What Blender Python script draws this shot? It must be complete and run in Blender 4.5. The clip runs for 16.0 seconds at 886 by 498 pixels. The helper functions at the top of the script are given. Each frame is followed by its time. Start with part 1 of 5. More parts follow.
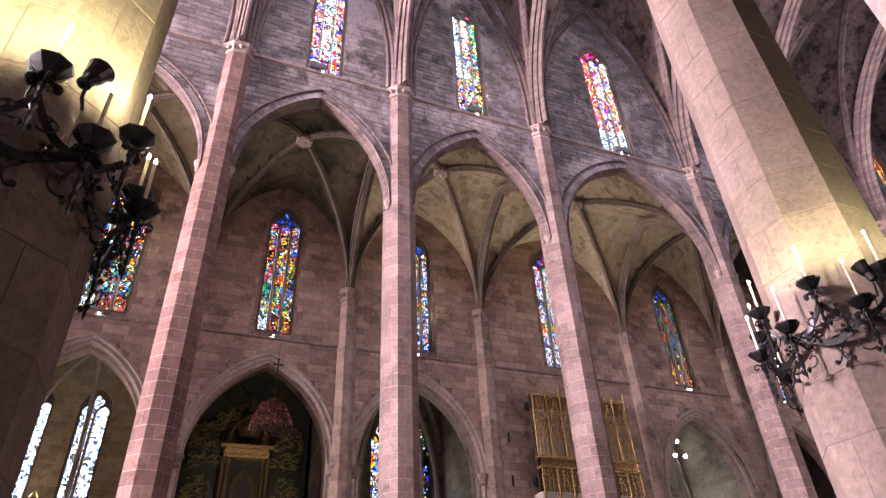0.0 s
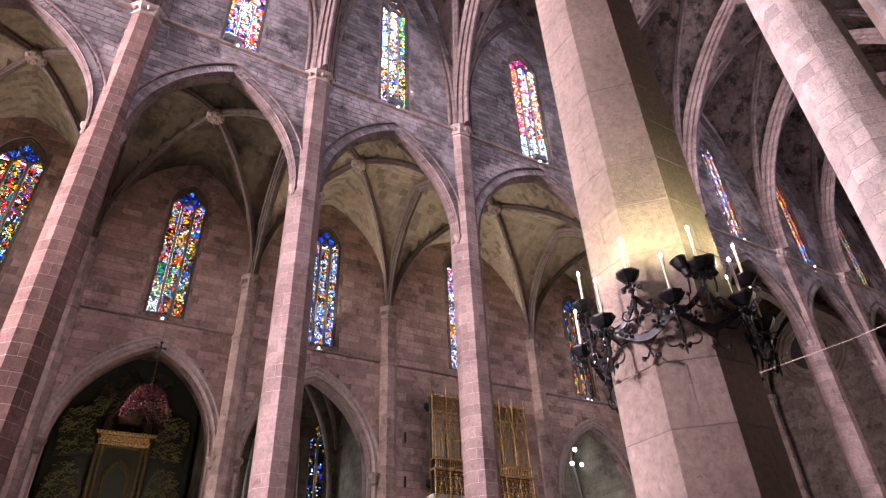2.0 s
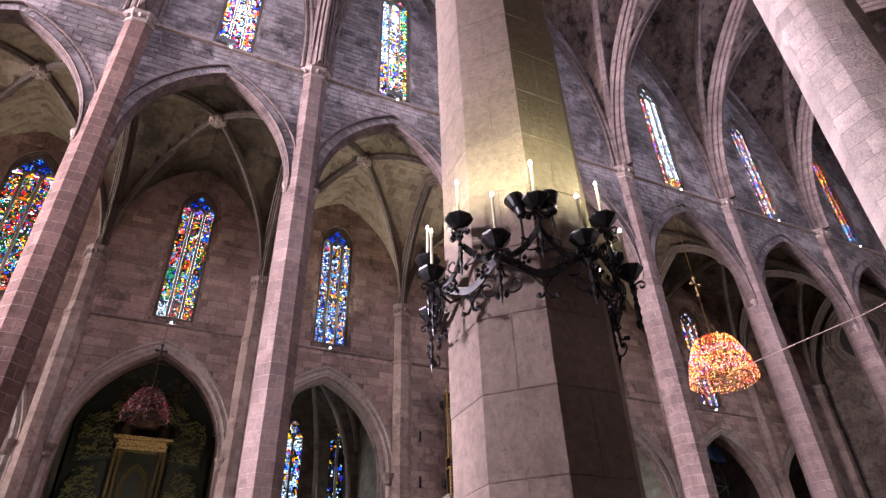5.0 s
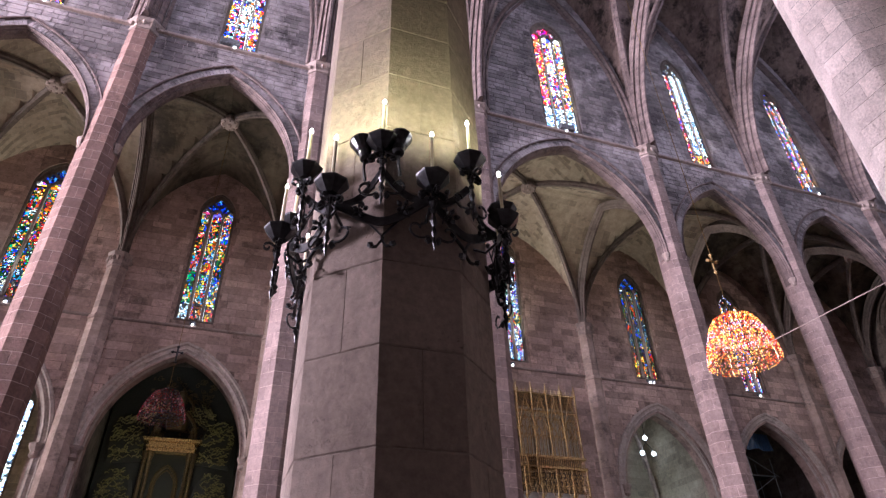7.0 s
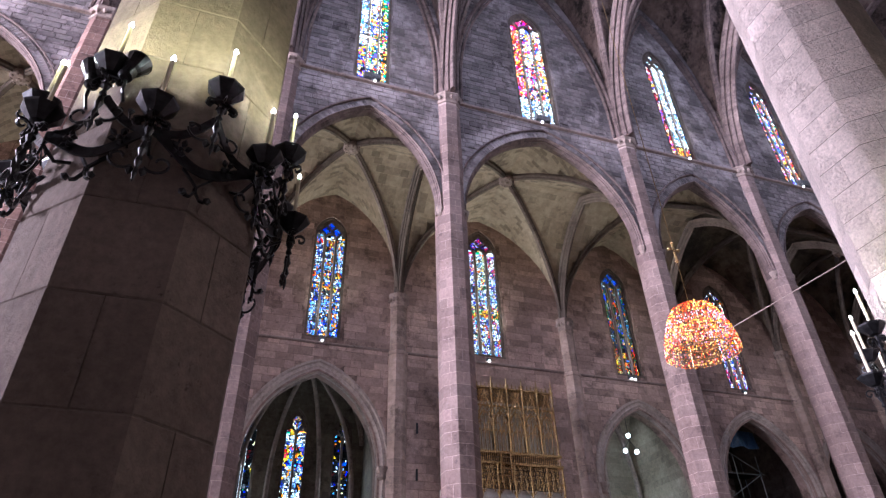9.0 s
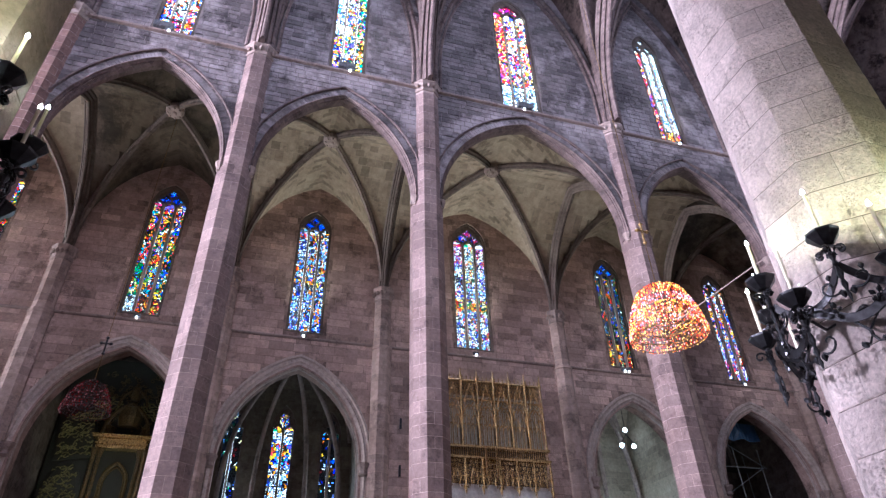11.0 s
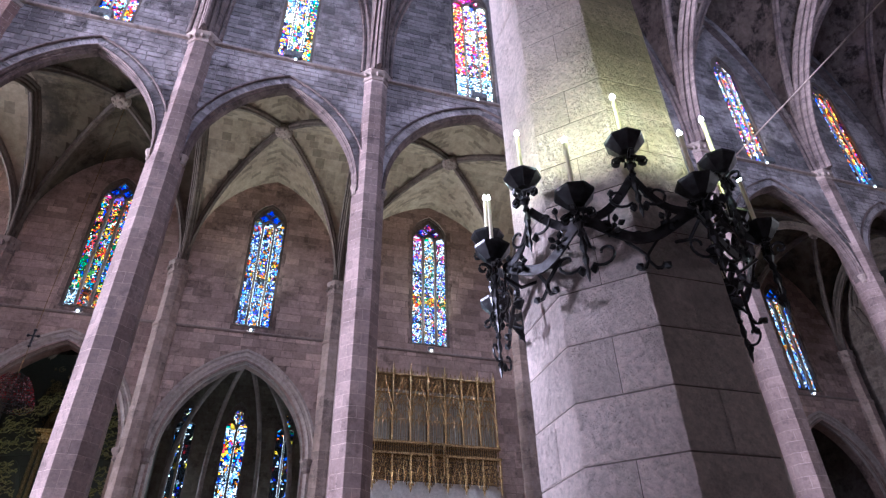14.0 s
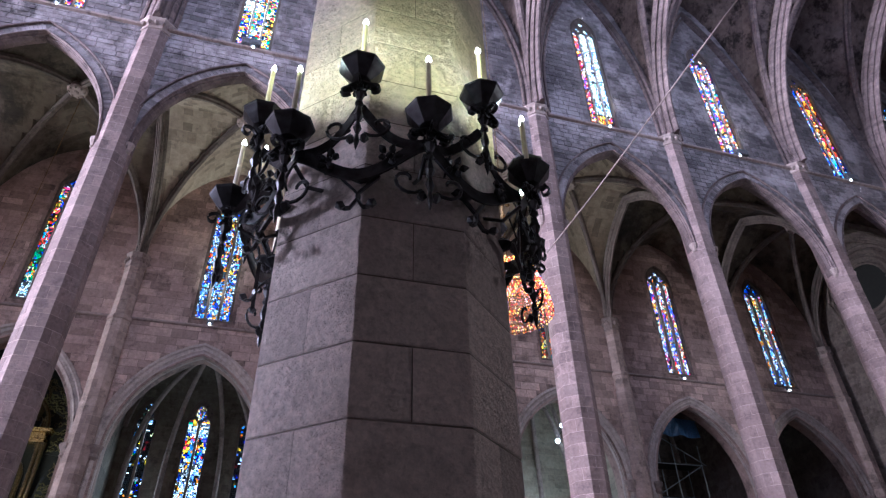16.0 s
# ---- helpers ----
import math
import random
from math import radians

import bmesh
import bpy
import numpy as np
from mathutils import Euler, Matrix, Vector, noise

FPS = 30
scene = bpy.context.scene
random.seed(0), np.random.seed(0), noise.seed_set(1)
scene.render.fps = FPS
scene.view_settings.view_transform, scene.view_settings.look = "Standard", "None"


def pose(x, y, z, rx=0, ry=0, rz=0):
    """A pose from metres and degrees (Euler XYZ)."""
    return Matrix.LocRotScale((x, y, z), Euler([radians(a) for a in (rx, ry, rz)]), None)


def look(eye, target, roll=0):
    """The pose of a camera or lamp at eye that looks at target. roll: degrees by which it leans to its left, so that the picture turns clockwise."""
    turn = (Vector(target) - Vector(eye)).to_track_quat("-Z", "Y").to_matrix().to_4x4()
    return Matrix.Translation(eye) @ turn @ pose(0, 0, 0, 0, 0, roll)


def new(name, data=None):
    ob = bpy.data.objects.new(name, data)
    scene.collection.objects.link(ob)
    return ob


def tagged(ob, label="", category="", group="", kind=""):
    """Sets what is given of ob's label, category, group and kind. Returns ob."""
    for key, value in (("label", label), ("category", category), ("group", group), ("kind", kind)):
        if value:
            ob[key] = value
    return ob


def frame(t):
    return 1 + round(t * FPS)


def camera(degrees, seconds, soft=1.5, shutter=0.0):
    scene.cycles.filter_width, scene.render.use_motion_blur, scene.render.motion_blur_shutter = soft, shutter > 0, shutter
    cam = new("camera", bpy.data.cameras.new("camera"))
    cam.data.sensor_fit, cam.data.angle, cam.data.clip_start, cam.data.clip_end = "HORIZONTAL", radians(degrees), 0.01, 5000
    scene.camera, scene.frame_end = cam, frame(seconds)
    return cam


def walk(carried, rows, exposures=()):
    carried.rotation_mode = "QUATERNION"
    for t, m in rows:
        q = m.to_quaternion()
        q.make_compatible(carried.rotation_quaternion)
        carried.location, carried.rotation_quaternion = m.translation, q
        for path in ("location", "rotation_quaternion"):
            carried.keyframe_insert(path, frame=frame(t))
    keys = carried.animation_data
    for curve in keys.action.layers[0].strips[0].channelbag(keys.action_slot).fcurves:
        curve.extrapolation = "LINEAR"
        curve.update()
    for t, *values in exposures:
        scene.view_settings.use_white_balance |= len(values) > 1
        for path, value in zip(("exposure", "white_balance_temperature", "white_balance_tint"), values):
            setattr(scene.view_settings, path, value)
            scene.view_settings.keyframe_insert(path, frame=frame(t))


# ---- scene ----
cam = camera(71.2, 16.0, soft=1.3)
PATH = [
    (0, (-0.428, 1.699, 0.95), (0.225, 3.213, 2.081), -2.9),
    (0.5, (-0.1, 1.737, 0.946), (0.624, 3.22, 2.076), -2.5),
    (1, (0.271, 1.731, 0.944), (1.053, 3.186, 2.071), -2.9),
    (1.5, (0.661, 1.714, 0.961), (1.469, 3.154, 2.089), -2.5),
    (2, (1.058, 1.757, 0.965), (1.901, 3.177, 2.093), -2.6),
    (2.5, (1.462, 1.763, 0.961), (2.308, 3.182, 2.088), -2.5),
    (3, (1.876, 1.779, 0.961), (2.715, 3.201, 2.09), -2.4),
    (3.5, (2.299, 1.776, 0.985), (3.133, 3.2, 2.115), -2.6),
    (4, (2.718, 1.709, 0.995), (3.54, 3.138, 2.129), -2.6),
    (4.5, (3.094, 1.631, 0.954), (3.859, 3.086, 2.092), -2.3),
    (7, (5.195, 1.721, 0.964), (5.764, 3.262, 2.103), -1.8),
    (7.5, (5.658, 1.755, 0.97), (6.231, 3.295, 2.11), -2.0),
    (8, (6.117, 1.768, 0.982), (6.682, 3.311, 2.122), -1.8),
    (8.5, (6.569, 1.801, 0.952), (7.13, 3.345, 2.094), -1.7),
    (9, (7.051, 1.852, 0.941), (7.607, 3.397, 2.084), -1.7),
    (11.5, (9.551, 2.106, 0.873), (10.046, 3.668, 2.019), -1.6),
    (12, (10.059, 2.141, 0.873), (10.548, 3.705, 2.02), -1.4),
    (12.5, (10.579, 2.166, 0.909), (11.076, 3.727, 2.056), -1.8),
    (13, (11.018, 2.097, 0.861), (11.514, 3.658, 2.01), -1.8),
    (13.5, (11.514, 2.08, 0.868), (12.004, 3.641, 2.017), -1.5),
    (14, (12.03, 2.037, 0.862), (12.52, 3.599, 2.011), -1.4),
    (14.5, (12.516, 2.082, 0.884), (13.003, 3.643, 2.035), -1.1),
    (15, (13.035, 2.166, 0.901), (13.524, 3.729, 2.048), -1.4),
    (15.5, (13.513, 2.171, 0.893), (14.005, 3.734, 2.041), -1.4),
    (16, (14.013, 2.19, 0.892), (14.507, 3.752, 2.04), -1.4),
]
walk(cam, [(t, look(eye, target, roll)) for t, eye, target, roll in PATH],
     exposures=((0, 0.2, 6500, 14), (4.5, 0.06, 6100, 9), (8, 0.1, 5550, 4), (11.5, 0.24, 5130, 1), (16, 0.26, 4900, 0)))

# ---------------------------------------------------------------- plan
# x runs along the nave, y across it from the near aisle to the far aisle, z up
PILLARS = [-10.1, -1.45, 6.79, 15.24, 26.2, 34.68, 43.65, 51.5, 59.5]      # far row
NEAR = [(-10.4, 5.8, 1.37), (-2.0, 5.8, 1.37), (6.30, 5.83, 1.37), (14.73, 5.78, 1.52), (25.6, 5.8, 1.5), (34.4, 5.8, 1.5), (43.0, 5.8, 1.5)]
FAR_Y, FAR_D = 23.4, 1.38
CLER_Y0, CLER_Y1 = 23.0, 23.6          # far clerestory wall
AISLE_Y0, AISLE_Y1 = 32.65, 33.7       # far aisle wall
SPRING, CAP_Z, NAVE_TOP = 19.0, 26.6, 42.0
WEST, EAST, SOUTH = -58.0, 64.0, -5.0
FLOOR = -0.45

# ---------------------------------------------------------------- light
world = bpy.data.worlds.new("sky")
scene.world = world
world.use_nodes = True
_n = world.node_tree.nodes
_sky = _n.new("ShaderNodeTexSky")
_sky.sky_type, _sky.sun_disc, _sky.sun_elevation, _sky.sun_rotation = "NISHITA", False, radians(40), radians(250)
_n["Background"].inputs["Strength"].default_value = 0.08
world.node_tree.links.new(_sky.outputs[0], _n["Background"].inputs["Color"])


def area(name, eye, target, sx, sy, watts, colour):
    data = bpy.data.lights.new(name, "AREA")
    data.shape, data.size, data.size_y, data.energy, data.color = "RECTANGLE", sx, sy, watts, colour
    ob = new(name, data)
    ob.matrix_world = look(eye, target)
    return ob


def point(name, place, watts, colour, radius):
    data = bpy.data.lights.new(name, "POINT")
    data.energy, data.color, data.shadow_soft_size = watts, colour, radius
    ob = new(name, data)
    ob.location = place
    return ob


# daylight for the unseen west rose and for the near clerestory windows
area("daylight_rose", (WEST + 0.8, 14.4, 23), (20, 14.4, 14), 13, 13, 160000, (1.0, 0.82, 0.93))
# three added fill lamps at the aisle ends; no window is built there
area("fill_near_aisle", (WEST + 0.8, 1.6, 14), (20, 4.0, 8), 2.4, 14, 1500, (1.0, 0.84, 0.88))
area("fill_east_end", (EAST - 0.8, -1.0, 13), (20, 5.0, 6), 4, 12, 3000, (1.0, 0.80, 0.70))
area("fill_far_aisle", (WEST + 0.8, 27.6, 13), (20, 29.0, 9), 4, 12, 34000, (1.0, 0.84, 0.86))
for _x, _w in ((-5.5, 1900), (2.4, 1500), (10.6, 1250), (20.1, 1100), (30.0, 1500), (38.4, 1700)):
    area("daylight_clerestory", (_x, 6.5, 31), (_x, 23, 27), 2.0, 8.5, _w * 0.44, (0.80, 0.76, 1.0))


def spot(name, eye, aim, watts, colour, degrees, radius=0.1):
    data = bpy.data.lights.new(name, "SPOT")
    data.energy, data.color, data.spot_size, data.spot_blend, data.shadow_soft_size = watts, colour, radians(degrees), 0.7, radius
    ob = new(name, data)
    ob.matrix_world = look(eye, Vector(eye) + Vector(aim))
    return ob


# floodlights on the sills of the aisle windows
for _x, _w in ((10.97, 1300), (20.75, 1500), (30.55, 500), (2.75, 200), (-5.6, 900)):
    spot("sill_floodlight", (_x, 32.25, 16.45), (0, -0.55, 1), _w, (1.0, 0.92, 0.76), 110)
# floodlights on the sills of the far clerestory windows
for _x, _w in ((2.57, 600), (11.15, 600), (20.7, 700), (30.56, 700), (39.28, 700)):
    spot("clerestory_floodlight", (_x, 22.6, 26.6), (0.1, -0.6, 1), _w, (1.0, 0.84, 0.78), 120)
# added fill that brightens the pale chapel, well below its globes
point("pale_chapel_lamp", (31.6, 36.6, 9.5), 170, (0.85, 0.92, 1.0), 0.3)
# daylight through the windows of the bright chapel
for _x in (-8.35, -5.5):
    area("daylight_chapel_window", (_x, 39.3, 9.5), (_x, 30, 9.0), 1.2, 7.0, 160, (1.0, 0.94, 0.75))
for _x in (8.2, 11.05, 13.9):
    area("daylight_chapel_window", (_x, 39.3, 8.5), (11.05, 33, 9.0), 0.9, 6.0, 70, (0.9, 0.95, 1.0))


# ---------------------------------------------------------------- helpers
def part(name, bm, material, parent=None, label="", smooth=False):
    me = bpy.data.meshes.new(name)
    bm.to_mesh(me)
    bm.free()
    for m in material if isinstance(material, (list, tuple)) else [material]:
        me.materials.append(m)
    if smooth:
        me.polygons.foreach_set("use_smooth", [True] * len(me.polygons))
    ob = new(name, me)
    if parent is not None:
        ob.parent = parent
    if label:
        ob["label"] = label
    return ob


def mesh_part(name, verts, faces, material, parent=None, label=""):
    me = bpy.data.meshes.new(name)
    me.from_pydata(verts, [], faces)
    me.materials.append(material)
    ob = new(name, me)
    if parent is not None:
        ob.parent = parent
    if label:
        ob["label"] = label
    return ob


def empty(name, place, label, category, group="", kind=""):
    ob = new(name)
    ob.location = place
    ob.empty_display_size = 0.2
    return tagged(ob, label, category, group, kind)


def box(bm, x0, x1, y0, y1, z0, z1, bevel=0.0):
    m = Matrix.LocRotScale(((x0 + x1) / 2, (y0 + y1) / 2, (z0 + z1) / 2), None, (abs(x1 - x0), abs(y1 - y0), abs(z1 - z0)))
    made = bmesh.ops.create_cube(bm, size=1.0, matrix=m)
    if bevel:
        edges = list({e for v in made["verts"] for e in v.link_edges})
        bmesh.ops.bevel(bm, geom=edges, offset=bevel, segments=1, affect="EDGES")


def lathe(bm, rings, sides, m=None, phase=0.0, cap=True):
    """rings: (radius, z) from bottom to top."""
    m = m or Matrix()
    loops = []
    for r, z in rings:
        loops.append([bm.verts.new(m @ Vector((r * math.cos(phase + math.tau * k / sides), r * math.sin(phase + math.tau * k / sides), z))) for k in range(sides)])
    for a, b in zip(loops, loops[1:]):
        for k in range(sides):
            bm.faces.new((a[k], a[(k + 1) % sides], b[(k + 1) % sides], b[k]))
    if cap:
        bm.faces.new(loops[0][::-1])
        bm.faces.new(loops[-1])


def sweep(bm, points, profile, up=Vector((0, 0, 1)), side=None, close=False):
    """Sweeps a closed 2D profile (a across, b outward) along points. side: fixed across-direction, or None."""
    pts = [Vector(p) for p in points]
    rows = []
    n = len(pts)
    for i, p in enumerate(pts):
        t = (pts[min(i + 1, n - 1)] - pts[max(i - 1, 0)]) if not close else (pts[(i + 1) % n] - pts[i - 1])
        t.normalize()
        s = Vector(side) if side is not None else t.cross(up)
        if s.length < 1e-4:
            s = Vector((1, 0, 0))
        s.normalize()
        o = s.cross(t).normalized()
        rows.append([bm.verts.new(p + s * a + o * b) for a, b in profile])
    k = len(profile)
    pairs = list(zip(rows, rows[1:])) + ([(rows[-1], rows[0])] if close else [])
    for r0, r1 in pairs:
        for j in range(k):
            bm.faces.new((r0[j], r0[(j + 1) % k], r1[(j + 1) % k], r1[j]))
    if not close:
        bm.faces.new(rows[0][::-1])
        bm.faces.new(rows[-1])


def tube(bm, points, r, sides=6, close=False):
    sweep(bm, points, [(r * math.cos(math.tau * k / sides), r * math.sin(math.tau * k / sides)) for k in range(sides)], close=close)


def arch_z(u, w, h):
    """Height over the springing of a pointed arch of half width w and rise h, at u from its middle."""
    r = (w * w + h * h) / (2 * w)
    u = min(abs(u), w)
    return math.sqrt(max(r * r - (u + r - w) ** 2, 0.0))


def arch_points(w, h, n=12):
    """Points (u, z) from the left springing over the apex to the right one, evenly along the arcs."""
    r = (w * w + h * h) / (2 * w)
    a1 = math.acos(max(-1, min(1, (r - w) / r)))
    right = [(w - r + r * math.cos(a1 * k / n), r * math.sin(a1 * k / n)) for k in range(n + 1)]
    return [(-u, z) for u, z in right] + [(u, z) for u, z in right[-2::-1]]


def arch_normal_points(w, h, off, n=12):
    """The same arch moved outward by off along its normals."""
    r = (w * w + h * h) / (2 * w)
    r2 = r + off
    a1 = math.acos(max(-1, min(1, (r - w) / r2)))
    right = [(w - r + r2 * math.cos(a1 * k / n), r2 * math.sin(a1 * k / n)) for k in range(n + 1)]
    return [(-u, z) for u, z in right] + [(u, z) for u, z in right[-2::-1]]


def wall_mesh(bm, x0, x1, z0, z1, y0, y1, openings, steps=14):
    """A wall along x with pointed openings (middle, half width, foot, springing, rise) that go through it."""
    marks = {x0, x1}
    for c, w, f, s, h in openings:
        marks |= {c - w, c + w}
        marks |= {c + w * math.sin(math.pi / 2 * k / steps) * q for k in range(steps) for q in (-1, 1)}
    marks = sorted(m for m in marks if x0 - 1e-6 <= m <= x1 + 1e-6)
    for a, b in zip(marks, marks[1:]):
        if b - a < 1e-5:
            continue
        mid = (a + b) / 2
        cut = sorted((f, s, h, c, w) for c, w, f, s, h in openings if abs(mid - c) < w)
        lo = [(z0, z0)]
        tops = []
        for f, s, h, c, w in cut:
            tops.append((f, f))
            lo.append((s + arch_z(a - c, w, h), s + arch_z(b - c, w, h)))
        tops.append((z1, z1))
        for (la, lb), (ta, tb) in zip(lo, tops):
            if ta - la < 1e-4 and tb - lb < 1e-4:
                continue
            v = [bm.verts.new(p) for p in ((a, y0, la), (b, y0, lb), (b, y0, tb), (a, y0, ta), (a, y1, la), (b, y1, lb), (b, y1, tb), (a, y1, ta))]
            bm.faces.new((v[0], v[1], v[2], v[3]))
            bm.faces.new((v[5], v[4], v[7], v[6]))
            bm.faces.new((v[4], v[5], v[1], v[0]))
            bm.faces.new((v[3], v[2], v[6], v[7]))
    for c, w, f, s, h in openings:
        for q in (-1, 1):
            x = c + q * w
            v = [bm.verts.new(p) for p in ((x, y0, f), (x, y1, f), (x, y1, s), (x, y0, s))]
            bm.faces.new(v if q < 0 else v[::-1])
    bmesh.ops.remove_doubles(bm, verts=bm.verts[:], dist=1e-4)


# ---------------------------------------------------------------- materials
def stone(name, light, dark, grain=6.0, patch=0.5, bump=0.35, rough=0.85, stain=0.55, courses=None, vary=0.12, pits=0.0, soot=0.36, wash=None):
    """Weathered limestone: two colours in patches, fine grain, dark stains and pits; courses: (length, height, joint depth)."""
    m = bpy.data.materials.new(name)
    m.use_nodes = True
    nt = m.node_tree
    nd, ln = nt.nodes, nt.links
    bs = nd["Principled BSDF"]
    geo = nd.new("ShaderNodeNewGeometry")
    n1, n2, n3 = (nd.new("ShaderNodeTexNoise") for _ in range(3))
    for n, s, d, r in ((n1, patch, 6, 0.6), (n2, grain, 8, 0.7), (n3, patch * 2.7, 9, 0.75)):
        n.inputs["Scale"].default_value, n.inputs["Detail"].default_value, n.inputs["Roughness"].default_value = s, d, r
        ln.new(geo.outputs["Position"], n.inputs["Vector"])
    r1 = nd.new("ShaderNodeValToRGB")
    r1.color_ramp.elements[0].position, r1.color_ramp.elements[1].position = 0.32, 0.68
    r1.color_ramp.elements[0].color, r1.color_ramp.elements[1].color = (*dark, 1), (*light, 1)
    ln.new(n1.outputs[0], r1.inputs[0])
    mx = nd.new("ShaderNodeMix")
    mx.data_type, mx.blend_type = "RGBA", "MULTIPLY"
    mx.inputs[0].default_value = 0.75
    r2 = nd.new("ShaderNodeValToRGB")
    r2.color_ramp.elements[0].position, r2.color_ramp.elements[1].position = 0.25, 0.7
    r2.color_ramp.elements[0].color, r2.color_ramp.elements[1].color = (0.45, 0.42, 0.4, 1), (1.12, 1.1, 1.08, 1)
    ln.new(n2.outputs[0], r2.inputs[0])
    ln.new(r1.outputs[0], mx.inputs[6])
    ln.new(r2.outputs[0], mx.inputs[7])
    st = nd.new("ShaderNodeValToRGB")
    st.color_ramp.elements[0].position, st.color_ramp.elements[1].position = soot, soot + 0.11
    st.color_ramp.elements[0].color, st.color_ramp.elements[1].color = (1 - stain, 1 - stain, 1 - stain, 1), (1, 1, 1, 1)
    ln.new(n3.outputs[0], st.inputs[0])
    m2 = nd.new("ShaderNodeMix")
    m2.data_type, m2.blend_type = "RGBA", "MULTIPLY"
    m2.inputs[0].default_value = 1.0
    ln.new(mx.outputs[2], m2.inputs[6])
    ln.new(st.outputs[0], m2.inputs[7])
    last = m2.outputs[2]
    oi = nd.new("ShaderNodeObjectInfo")
    isl = geo.outputs["Random Per Island"]
    add = nd.new("ShaderNodeMath")
    add.operation = "ADD"
    ln.new(oi.outputs["Random"], add.inputs[0])
    ln.new(isl, add.inputs[1])
    fr = nd.new("ShaderNodeMath")
    fr.operation = "FRACT"
    ln.new(add.outputs[0], fr.inputs[0])
    mr = nd.new("ShaderNodeMapRange")
    mr.inputs[3].default_value, mr.inputs[4].default_value = 1 - vary * 1.6, 1 + vary
    ln.new(fr.outputs[0], mr.inputs[0])
    hv = nd.new("ShaderNodeHueSaturation")
    ln.new(mr.outputs[0], hv.inputs["Value"])
    ln.new(last, hv.inputs["Color"])
    last = hv.outputs[0]
    height = n2.outputs[0]
    if pits:
        n4, n5 = nd.new("ShaderNodeTexNoise"), nd.new("ShaderNodeTexNoise")
        n4.inputs["Scale"].default_value, n4.inputs["Detail"].default_value, n4.inputs["Roughness"].default_value = (34.0 if pits > 1.5 else 27.0), 6, 0.75
        n5.inputs["Scale"].default_value, n5.inputs["Detail"].default_value = 1.9, 3
        off = nd.new("ShaderNodeVectorMath")
        off.operation = "MULTIPLY_ADD"
        off.inputs[1].default_value = (1, 1, 1)
        shift = nd.new("ShaderNodeCombineXYZ")
        ten = nd.new("ShaderNodeMath")
        ten.operation = "MULTIPLY"
        ten.inputs[1].default_value = 17.0
        ln.new(oi.outputs["Random"], ten.inputs[0])
        ln.new(ten.outputs[0], shift.inputs[0])
        ln.new(geo.outputs["Position"], off.inputs[0])
        ln.new(shift.outputs[0], off.inputs[2])
        ln.new(off.outputs[0], n5.inputs["Vector"])
        ln.new(geo.outputs["Position"], n4.inputs["Vector"])
        mk, pk, pm, ad = nd.new("ShaderNodeMapRange"), nd.new("ShaderNodeMapRange"), nd.new("ShaderNodeMath"), nd.new("ShaderNodeMath")
        mk.inputs[1].default_value, mk.inputs[2].default_value, mk.inputs[3].default_value, mk.inputs[4].default_value = (0.46 if pits > 1.5 else 0.50), (0.54 if pits > 1.5 else 0.60), 0.02, 1.0
        pk.inputs[1].default_value, pk.inputs[2].default_value, pk.inputs[3].default_value, pk.inputs[4].default_value = (0.34 if pits > 1.5 else 0.33), (0.45 if pits > 1.5 else 0.44), -1.0, 0.0
        ln.new(n5.outputs[0], mk.inputs[0])
        ln.new(n4.outputs[0], pk.inputs[0])
        pm.operation, ad.operation = "MULTIPLY", "MULTIPLY_ADD"
        ln.new(mk.outputs[0], pm.inputs[0])
        ln.new(pk.outputs[0], pm.inputs[1])
        ad.inputs[1].default_value = pits
        ln.new(pm.outputs[0], ad.inputs[0])
        ln.new(n2.outputs[0], ad.inputs[2])
        height = ad.outputs[0]
        # pits darken the colour too, adding their inner shade to the bump
        dk, mp = nd.new("ShaderNodeMapRange"), nd.new("ShaderNodeMix")
        dk.inputs[1].default_value, dk.inputs[2].default_value, dk.inputs[3].default_value, dk.inputs[4].default_value = -0.8, -0.1, (0.88 if pits > 1.5 else 0.5), 1.0
        mp.data_type, mp.blend_type = "RGBA", "MULTIPLY"
        mp.inputs[0].default_value = 1.0
        ln.new(pm.outputs[0], dk.inputs[0])
        ln.new(last, mp.inputs[6])
        ln.new(dk.outputs[0], mp.inputs[7])
        last = mp.outputs[2]
    if courses:
        length, high, deep = courses[:3]
        sep, com = nd.new("ShaderNodeSeparateXYZ"), nd.new("ShaderNodeCombineXYZ")
        xy = nd.new("ShaderNodeMath")
        xy.operation = "ADD"
        ln.new(geo.outputs["Position"], sep.inputs[0])
        ln.new(sep.outputs[0], xy.inputs[0])
        ln.new(sep.outputs[1], xy.inputs[1])
        if len(courses) > 4:
            up = nd.new("ShaderNodeMath")
            up.operation = "MULTIPLY_ADD"
            up.inputs[1].default_value = 0.8
            ln.new(sep.outputs[2], up.inputs[0])
            ln.new(sep.outputs[1], up.inputs[2])
            ln.new(sep.outputs[0], com.inputs[0])
            ln.new(up.outputs[0], com.inputs[1])
        else:
            ln.new(xy.outputs[0], com.inputs[0])
            ln.new(sep.outputs[2], com.inputs[1])
        br = nd.new("ShaderNodeTexBrick")
        br.inputs["Scale"].default_value = 1.0
        br.inputs["Brick Width"].default_value, br.inputs["Row Height"].default_value = length, high
        br.inputs["Mortar Size"].default_value, br.inputs["Mortar Smooth"].default_value = 0.012, 0.4
        br.inputs["Color1"].default_value, br.inputs["Color2"].default_value, br.inputs["Mortar"].default_value = (0.66, 0.65, 0.65, 1), (1.08, 1.06, 1.04, 1), (1.05, 1.02, 0.98, 1)
        if len(courses) > 3:
            br.inputs["Bias"].default_value = courses[3]
            br.inputs["Color1"].default_value = (1.08, 1.06, 1.04, 1)
